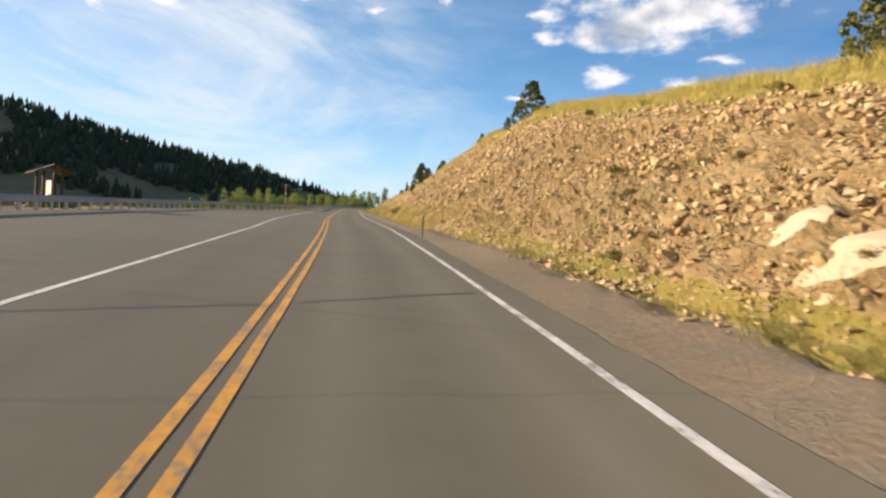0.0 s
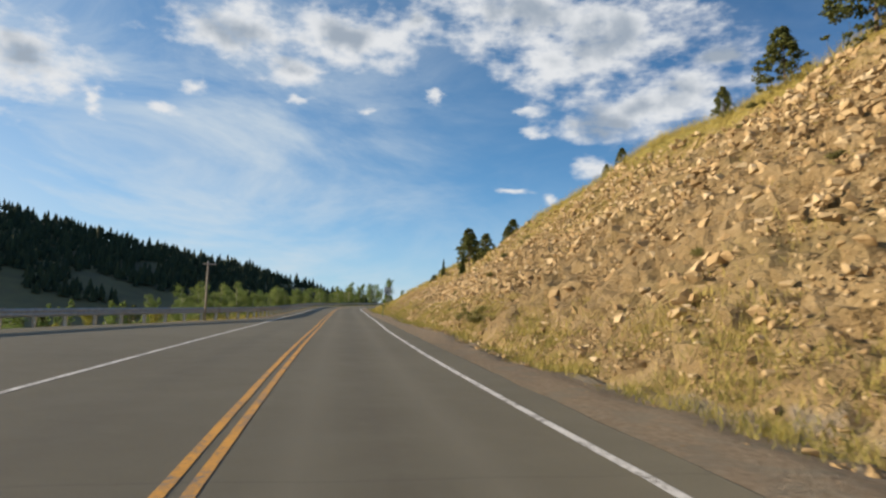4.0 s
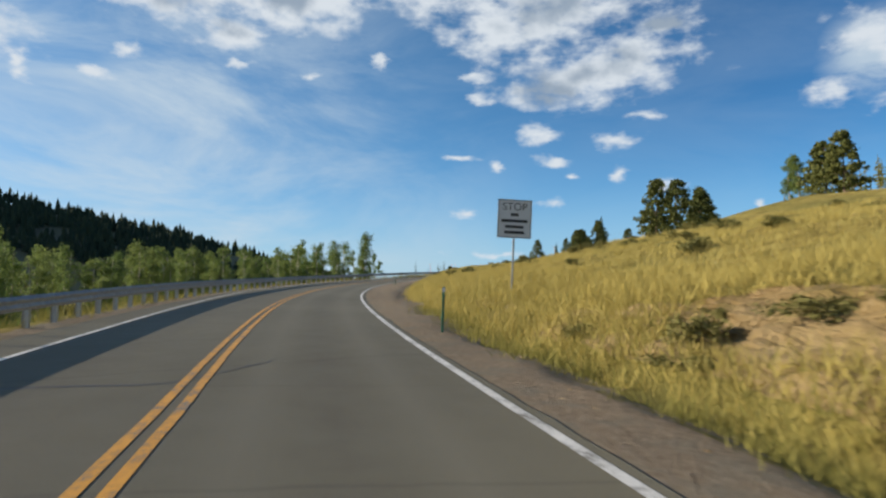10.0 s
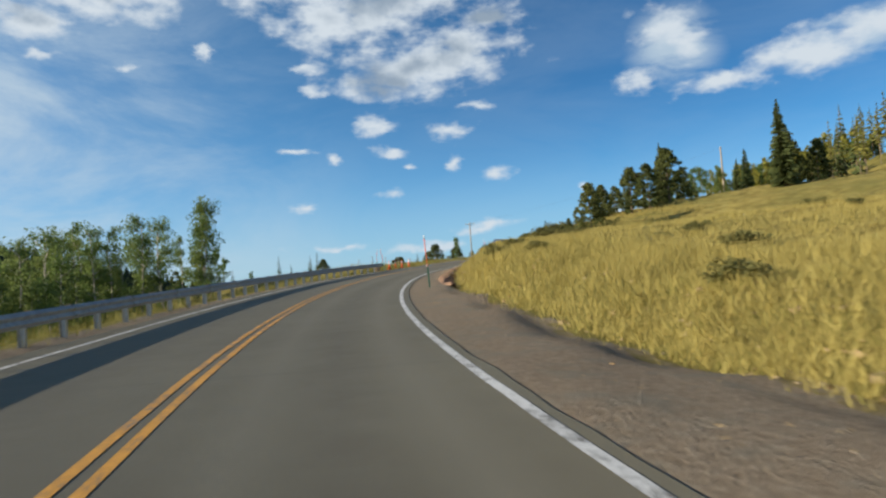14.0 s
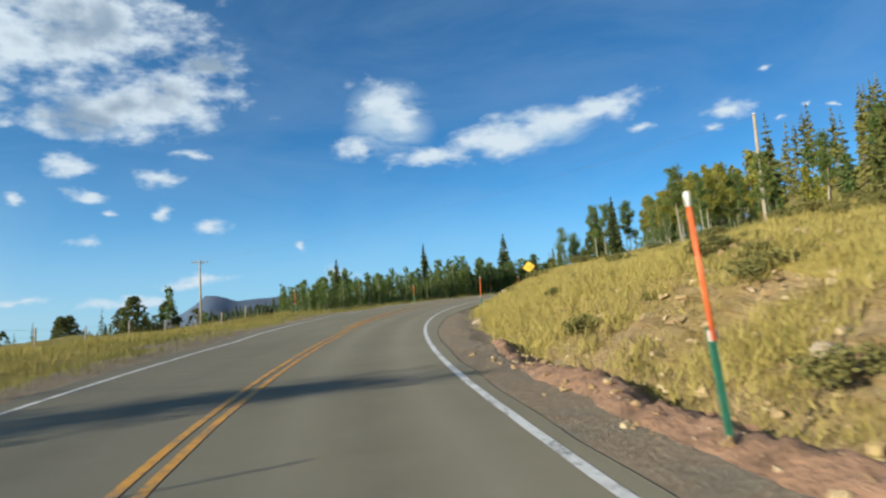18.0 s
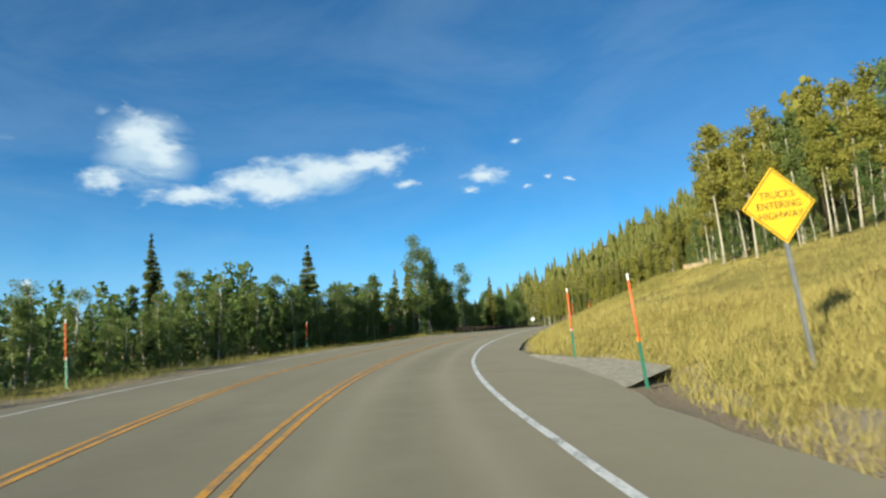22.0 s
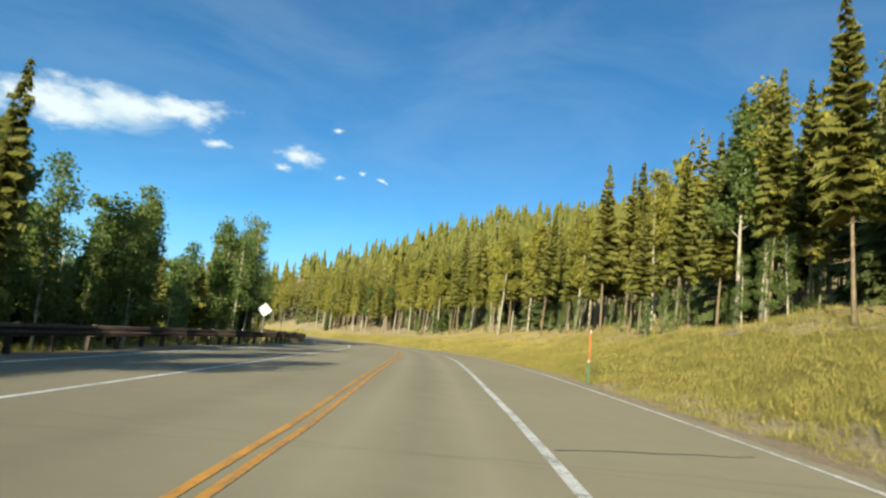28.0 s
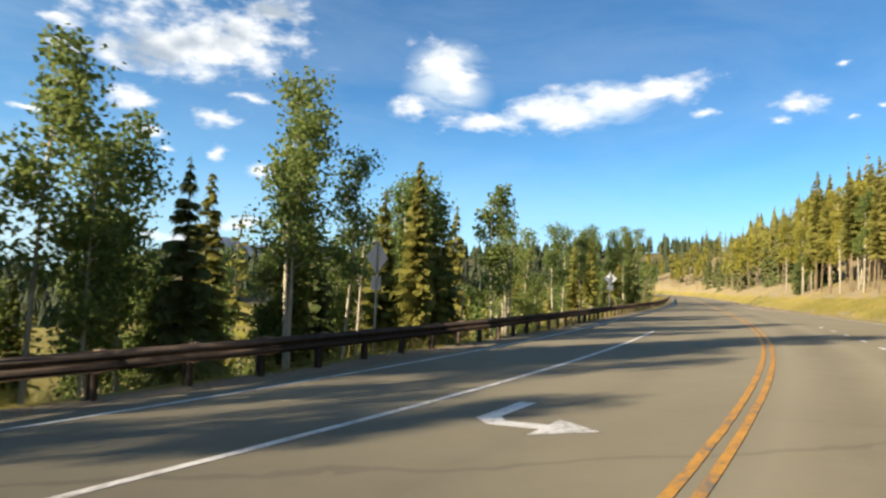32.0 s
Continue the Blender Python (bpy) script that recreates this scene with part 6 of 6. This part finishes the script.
def stone_material(name, tint):
    m, N, L, B = mat(name)
    v = obj_vec(N)
    geo, info = N.new("ShaderNodeNewGeometry"), N.new("ShaderNodeObjectInfo")
    k = math_node(N, L, "FRACT", math_node(N, L, "ADD", geo.outputs["Random Per Island"], info.outputs["Random"]))
    c = ramp_node(N, L, k, [(0, (.31, .215, .105)), (.4, (.44, .32, .165)), (.75, (.54, .415, .235)), (1, (.61, .495, .32))])
    c = mix_node(N, L, .75 if tint else 0.0, c, tint or (.4, .3, .2))
    n = noise_node(N, L, 6, 6, .7, v)
    c = mix_node(N, L, math_node(N, L, "MULTIPLY", n, .45), c, (.22, .135, .075))
    L.new(c, B.inputs["Base Color"])
    B.inputs["Roughness"].default_value = .92
    B.inputs["Specular IOR Level"].default_value = .15
    bump(N, L, B, noise_node(N, L, 14, 5, .7, v), .04)
    return m


STONE, PALE_STONE = stone_material("tan_rock", None), stone_material("pale_granite", (.50, .43, .33))


def rock_arrays(seed, sub=1):
    bm = bmesh.new()
    bmesh.ops.create_icosphere(bm, subdivisions=sub, radius=.5)
    rg = random.Random(seed)
    planes = [(Vector((rg.uniform(-1, 1), rg.uniform(-1, 1), rg.uniform(-1, 1))).normalized(), rg.uniform(.2, .36)) for _ in range(7)]
    for v in bm.verts:
        for nrm, dist in planes:
            over = v.co.dot(nrm) - dist
            if over > 0:
                v.co -= nrm * over
        v.co *= rg.uniform(.93, 1.08)
        v.co.z *= .72
    me = bpy.data.meshes.new("rock")
    bm.to_mesh(me)
    bm.free()
    return me


def broken_rock(seed, corners):
    """An angular block: flat faces between a few scattered corners."""
    rg = random.Random(seed)
    bm = bmesh.new()
    for _ in range(corners):
        v = Vector((rg.uniform(-1, 1), rg.uniform(-1, 1), rg.uniform(-1, 1)))
        v = v / max(abs(v.x), abs(v.y), abs(v.z)) * rg.uniform(.36, .52)
        bm.verts.new((v.x, v.y * rg.uniform(.7, 1), v.z * .74))
    bmesh.ops.convex_hull(bm, input=bm.verts[:])
    bmesh.ops.delete(bm, geom=[v for v in bm.verts if not v.link_faces], context="VERTS")
    bmesh.ops.recalc_face_normals(bm, faces=bm.faces[:])
    me = bpy.data.meshes.new("rock")
    bm.to_mesh(me)
    bm.free()
    return me


ROCKS = [broken_rock(k, 22) for k in range(8)]
PEBBLES = [arrays(broken_rock(50 + k, 12)) for k in range(6)]
PALE_ROCKS = [rock_arrays(k, 2) for k in range(3)]
for me in ROCKS:
    me.materials.append(STONE)
for me in PALE_ROCKS:
    me.materials.append(PALE_STONE)
rg = np.random.default_rng(77)


def cut_place(s, f, lift=0.0):
    """A place on the cut face, f from its toe (0) to its crest (1)."""
    toe, top, m1 = (float(tab(SIDE_R, s, k)) for k in (1, 2, 3))
    d = toe + f * top / m1
    x, y = xy(s, d)
    return float(x), float(y), lie(s, d) + lift, d


spots = []
for _ in range(34000):
    s = rg.uniform(-5, 153)
    f = rg.random() ** 1.1
    lump = noise.noise(Vector((s * .16, f * 4.2, 2.0)))
    if (lump < -.2 and rg.random() < .6) or (s < 86 and f < .3 + .25 * lump and rg.random() < .7):
        continue
    size = .06 + .34 * rg.random() ** 5 + (.07 if lump > .25 else 0)
    if f < .12:
        size *= .6
    if s < 50:
        size *= .62
    if s > 132:
        size *= .6
    x, y, z, _d = cut_place(s, f * .93, .02)
    h = radians(float(tab(HEAD, s)))
    spots.append((int(rg.integers(6)), x - math.cos(h) * .1, y, z, rg.uniform(0, 6.28), size * 1.25, rg.uniform(.6, 1.2)))
for _ in range(26000):
    s, f = rg.uniform(0, 150), rg.random()
    x, y, z, _d = cut_place(s, f * .8, .0)
    spots.append((int(rg.integers(6)), x, y, z, rg.uniform(0, 6.28), .05 + .11 * rg.random() ** 2, rg.uniform(.6, 1.1)))
for _ in range(1700):
    s = rg.uniform(172, 345)
    f = rg.random()
    toe, top, m1 = (float(tab(SIDE_R, s, k)) for k in (1, 2, 3))
    d = toe - .2 + f * (top / m1 + 1.5)
    x, y = xy(s, d)
    spots.append((int(rg.integers(6)), float(x), float(y), lie(s, d), rg.uniform(0, 6.28), .05 + .2 * rg.random() ** 4, .8))
for _ in range(2600):
    s = rg.uniform(250, 316)
    d = float(tab(SIDE_R, s)) - .6 + 4.5 * rg.random() ** 1.3
    if d > float(tab(DIRT_R, s)) - .2:
        x, y = xy(s, d)
        spots.append((int(rg.integers(6)), float(x), float(y), lie(s, d), rg.uniform(0, 6.28), .04 + .2 * rg.random() ** 4, .8))
# broken rubble, thick on the later half of the cut and along its foot
for _ in range(13000):
    s, f = rg.uniform(88, 150), rg.random() ** 1.2
    if noise.noise(Vector((s * .12, f * 3, 7.0))) < -.12:
        continue
    x, y, z, _d = cut_place(s, f * .72, .03)
    spots.append((int(rg.integers(6)), x, y, z, rg.uniform(0, 6.28), .07 + .24 * rg.random() ** 3, rg.uniform(.6, 1.15)))
for _ in range(5200):
    s = rg.uniform(-5, 152)
    d = float(tab(SIDE_R, s)) + rg.normal() * .7
    if noise.noise(Vector((s * .3, d * .5, 3.0))) < -.1 or d < float(tab(DIRT_R, s)) - .5:
        continue
    x, y = xy(s, d)
    spots.append((int(rg.integers(6)), float(x), float(y), lie(s, d), rg.uniform(0, 6.28), .05 + .2 * rg.random() ** 3, rg.uniform(.6, 1.1)))
tagged(part("loose_rock", merged("loose_rock", PEBBLES, spots), STONE), "loose angular tan rocks on the road cut", "rocks", kind="stuff")

spots = []
for _ in range(15000):
    s = rg.uniform(-5, 350)
    e, t = float(tab(PAVE_R, s)), float(tab(SIDE_R, s))
    d = e + .15 + (t - e) * rg.random() ** .8
    x, y = xy(s, d)
    spots.append((int(rg.integers(6)), float(x), float(y), lie(s, d) - .03, rg.uniform(0, 6.28), .015 + .09 * rg.random() ** 5, .8))
tagged(part("gravel", merged("gravel", PEBBLES, spots), STONE), "scattered gravel along the dirt shoulder", "gravel", kind="stuff")

for n in range(150):
    s, f = rg.uniform(2, 134), rg.uniform(.05, .9)
    x, y, z, d = cut_place(s, f)
    size = .26 + .34 * rg.random() ** 4
    ob = part("rock", ROCKS[n % 8], None)
    ob.matrix_basis = pose(x, y, z + .02, rg.uniform(-25, 25), rg.uniform(10, 45), rg.uniform(0, 360)) @ Matrix.Diagonal((size * rg.uniform(.9, 1.7), size, size * rg.uniform(.7, 1.1), 1))
    tagged(ob, "angular tan rock jutting from the road cut", "rock", "rocks in the cut")
for s, d, size, label in [(346.5, 7.5, 1.0, "pale rounded boulder in the roadside grass"), (318, 5.6, .5, "small pale rock on the dirt shoulder"),
                          (292.5, 6.6, .42, "small brown rock on the dirt shoulder"), (411, 17.8, 1.1, "bare tan outcrop at the top of the bank"), (413, 18.3, 1.3, "bare tan outcrop at the top of the bank"), (409, 17.2, .9, "bare tan outcrop at the top of the bank"), (412, 17.2, .8, "bare tan outcrop at the top of the bank"), (414.4, 18.0, 1.0, "bare tan outcrop at the top of the bank"), (407.6, 16.8, .7, "bare tan outcrop at the top of the bank"), (145.5, 7.0, .45, "yellowish rock at the foot of the slope")]:
    ob = part("rock", (ROCKS if d > 16 else PALE_ROCKS)[int(rg.integers(3))], None)
    ob.matrix_basis = ground_at(s, d, size * .16) @ pose(0, 0, 0, 8, -10, rg.uniform(0, 360)) @ Matrix.Diagonal((size * 1.25, size, size * .95, 1))
    tagged(ob, label, "rock")

for s, d, size in [(8.6, 7.7, 1.7), (10.4, 8.2, 1.3), (6.9, 7.6, 1.1)]:
    ob = part("rock", PALE_ROCKS[1], None)
    ob.matrix_basis = ground_at(s, d, .05) @ pose(0, 0, 0, 0, -38, 0) @ Matrix.Diagonal((size * 1.1, size * 1.5, size * .45, 1))
    tagged(ob, "large pale outcrop slab at the foot of the cut", "rock")

# low bank of dug soil between the shoulder and the ditch at the bend
SPOIL = plain("reddish_soil", (.31, .18, .105), .95, 0, .35, 1.6, .05)
st_s = np.arange(250, 308, .16)
across = np.linspace(-1, 1, 15)
V = []
for s in st_s:
    mid = float(tab(DIRT_R, s)) - .3 + .12 * noise.noise(Vector((s * .35, 1, 0)))
    half = (.66 + .2 * noise.noise(Vector((s * .5, 4, 0)))) * float(np.interp(s, [250, 256, 298, 308], [.25, 1, 1, .2]))
    tall = .16 + .1 * noise.noise(Vector((s * .4, 8, 0)))
    for u in across:
        d = mid + half * u
        x, y = xy(s, d)
        lump = noise.fractal(Vector((float(x), float(y), 0)) * 3.4, .7, 2.0, 5)
        V.append((float(x), float(y), lie(s, d) - .05 + (tall + .11 * lump) * max(0, 1 - u * u)))
ob = part("dirt_bank", grid_mesh("dirt_bank", np.array(V), len(st_s), len(across)), SPOIL)
tagged(ob, "low bank of reddish dug soil beside the ditch", "dirt bank", kind="structure")
spots = []
for _ in range(700):
    s = rg.uniform(256, 304)
    d = float(tab(DIRT_R, s)) - .3 + rg.normal() * .45
    x, y = xy(s, d)
    spots.append((int(rg.integers(6)), float(x), float(y), lie(s, d) + .12 * max(0, 1 - ((d - float(tab(DIRT_R, s)) + .3) / .6) ** 2), rg.uniform(0, 6.28), .03 + .14 * rg.random() ** 4, .9))
tagged(part("gravel", merged("gravel", PEBBLES, spots), STONE), "stones scattered over the dug soil", "gravel", kind="stuff")

# shrubs
BUSHES = []
for k in range(4):
    b = np.random.default_rng(300 + k)
    cen = [(b.uniform(-.35, .35), b.uniform(-.35, .35), b.uniform(.15, .42), b.uniform(.14, .26)) for _ in range(9)]
    BUSHES.append(leaf_crown(b, cen, 900, .062))
    BUSHES[-1].materials.append(SHRUB)


def bush(s, d, size, group="shrubs on the slopes"):
    ob = part("shrub", BUSHES[int(rg.integers(4))], None)
    ob.matrix_basis = ground_at(s, d, -.04) @ pose(0, 0, 0, 0, 0, rg.uniform(0, 360)) @ Matrix.Diagonal((size * rg.uniform(.9, 1.4), size, size * rg.uniform(.6, 1), 1))
    tagged(ob, "low grey-green shrub on the slope", "shrub", group)


for s, d, size in [(145.0, 15.0, 4.8), (146.4, 15.8, 5.4), (148.6, 15.8, 3.6)]:
    bush(s, d, size, "large shrubs on the crest")
for s, d, size in [(282.7, 11.0, 1.5), (282.0, 11.5, 1.9), (282.4, 12.4, 2.0), (281.2, 12.0, 1.7), (283.6, 11.8, 1.6), (284.6, 12.6, 1.7), (276.4, 7.3, 1.15), (278.9, 7.7, .8), (287.6, 9.6, .9), (284.4, 10.2, 1.1), (285.6, 11.2, 1.2), (290, 11.8, 1.2)]:
    bush(s, d, size)
for s, f, size in [(88, .05, 1.0), (89.5, .04, .8), (91, .08, .7), (86, .06, 1.1), (93, .1, .6), (95, .12, .7), (98, .09, .5), (90, .2, .5), (84, .03, 1.2)]:
    toe, top, m1 = (float(tab(SIDE_R, s, k)) for k in (1, 2, 3))
    bush(s, toe + f * top / m1, size)
for _ in range(70):
    s, f = rg.uniform(5, 165), rg.random()
    toe, top, m1 = (float(tab(SIDE_R, s, k)) for k in (1, 2, 3))
    bush(s, toe + .3 + f * (top / m1 + 1), rg.uniform(.4, 1.0))
for _ in range(105):
    s = rg.uniform(254, 314)
    bush(s, float(tab(SIDE_R, s)) + .2 + 9 * rg.random() ** .8, rg.uniform(.35, 1.35))
for _ in range(85):
    s = rg.uniform(168, 340)
    bush(s, float(tab(SIDE_R, s)) + rg.uniform(.5, 20), rg.uniform(.6, 1.5))
for _ in range(70):
    s = rg.uniform(100, 286)
    bush(s, -6.2 - 7 * rg.random() ** 1.5, rg.uniform(.6, 1.5), "shrubs below the guardrail")

# grass
GOLD_GRASS = tinted("golden_grass", (.36, .28, .07), (.58, .50, .17), .8, .3)
GREEN_GRASS = tinted("green_grass", (.19, .18, .045), (.38, .34, .095), .8, .3)


def grass(name, label, material, places, blades, seed):
    """Tufts of blades; places: arrays of s, d, height."""
    g = np.random.default_rng(seed)
    s, d, h = (np.repeat(a, blades) for a in places)
    x, y = xy(s, d)
    z = lie(*places[:2])
    z = np.repeat(z, blades) - .05
    n = len(s)
    spread = .24
    x, y = x + g.normal(size=n) * spread, y + g.normal(size=n) * spread
    a = g.uniform(0, 2 * np.pi, n)
    lean = g.uniform(.2, .9, n) * h
    hh = h * g.uniform(.6, 1.25, n)
    w = .007 + .006 * g.random(n)
    c, q = np.cos(a), np.sin(a)
    b = g.uniform(0, 2 * np.pi, n)
    V = np.stack([np.stack([x - c * w, y - q * w, z], 1), np.stack([x + c * w, y + q * w, z], 1), np.stack([x + np.cos(b) * lean, y + np.sin(b) * lean, z + hh], 1)], 1).reshape(-1, 3)
    tagged(part(name, soup(name, V, np.arange(3 * n).reshape(-1, 3)), material), label, "grass", kind="stuff")


def bank_places(g, count, s0, s1, low, high, tall, patch=0.0):
    s = g.uniform(s0, s1, count)
    toe, top, m1 = (tab(SIDE_R, s, k) for k in (1, 2, 3))
    crest = toe + top / m1
    d = np.array([low(t, c) for t, c in zip(toe, crest)])
    e = np.array([high(t, c) for t, c in zip(toe, crest)])
    d = d + (e - d) * g.random(count)
    keep = np.array([noise.noise(Vector((a * .35, b * .35, 9))) > patch for a, b in zip(s, d)])
    keep &= ((s - 158.2) / 2.7) ** 2 + ((d - 7.8) / .7) ** 2 > 1
    return s[keep], d[keep], (tall * g.uniform(.6, 1.25, count))[keep]


def joined(*sets):
    return [np.concatenate(c) for c in zip(*sets)]


g = np.random.default_rng(8)
grass("grass", "golden dry grass along the hill crest and slopes", GOLD_GRASS, joined(
    bank_places(g, 9000, -5, 150, lambda t, c: c - .5, lambda t, c: c + 3.5, .5, -1),
    bank_places(g, 5200, 250, 316, lambda t, c: t - .1, lambda t, c: t + 3.2, .3, -.1),
    bank_places(g, 3200, 40, 152, lambda t, c: t - .6, lambda t, c: t + 2.2, .27, -.1),
    bank_places(g, 6500, 254, 288, lambda t, c: t + .6, lambda t, c: c + 16, .22, -.2),
    bank_places(g, 7000, 284, 312, lambda t, c: t + .2, lambda t, c: c + 11, .2, -.25),
    bank_places(g, 6500, 304, 345, lambda t, c: t + .1, lambda t, c: c + 12, .24, -.5),
    bank_places(g, 17000, 150, 254, lambda t, c: t + .1, lambda t, c: c + 17, .24, -.6),
    bank_places(g, 13000, 152, 262, lambda t, c: t - .1, lambda t, c: t + 4.5, .34, -.7),
    bank_places(g, 6000, 300, 420, lambda t, c: t - .1, lambda t, c: t + 4.5, .3, -.6),
    bank_places(g, 14000, 345, 560, lambda t, c: t - .2, lambda t, c: c + 7, .24, -.6),
    bank_places(g, 2600, 0, 150, lambda t, c: t + 1, lambda t, c: c - 1, .26, .1),
    bank_places(g, 5200, 84, 152, lambda t, c: t + .5 * (c - t), lambda t, c: c, .22, -.2)), 10, 1)
grass("grass", "greener grass at the foot of the banks", GREEN_GRASS, joined(
    bank_places(g, 3600, -5, 175, lambda t, c: t - .7, lambda t, c: t + 1.3, .26, .02),
    bank_places(g, 2600, 95, 178, lambda t, c: t - 1.0, lambda t, c: t + 2.0, .3, -.2),
    bank_places(g, 4200, 175, 420, lambda t, c: t - .3, lambda t, c: t + 3.2, .3, -.25),
    bank_places(g, 5000, 388, 428, lambda t, c: t - .1, lambda t, c: c + 3, .26, -.35),
    bank_places(g, 3000, 484, 505, lambda t, c: t + .2, lambda t, c: c + 2, .28, -.1),
    bank_places(g, 5200, 438, 488, lambda t, c: t - .2, lambda t, c: c + 2, .3, -.25),
    bank_places(g, 4200, 436, 600, lambda t, c: t - .4, lambda t, c: t + 3.4, .28, -.3)), 9, 2)
s = g.uniform(95, 640, 9000)
d = tab(PAVE_L, s) - .7 - 5.5 * g.random(9000) ** 1.3
grass("grass", "grass and weeds beyond the far edge of the road", GREEN_GRASS, [s, d, .36 * g.uniform(.6, 1.3, 9000)], 8, 3)
s = g.uniform(290, 350, 2600)
grass("grass", "dry grass field beside the road", GOLD_GRASS, [s, tab(PAVE_L, s) - 2.3 - 22 * g.random(2600), .4 * g.uniform(.6, 1.3, 2600)], 8, 4)
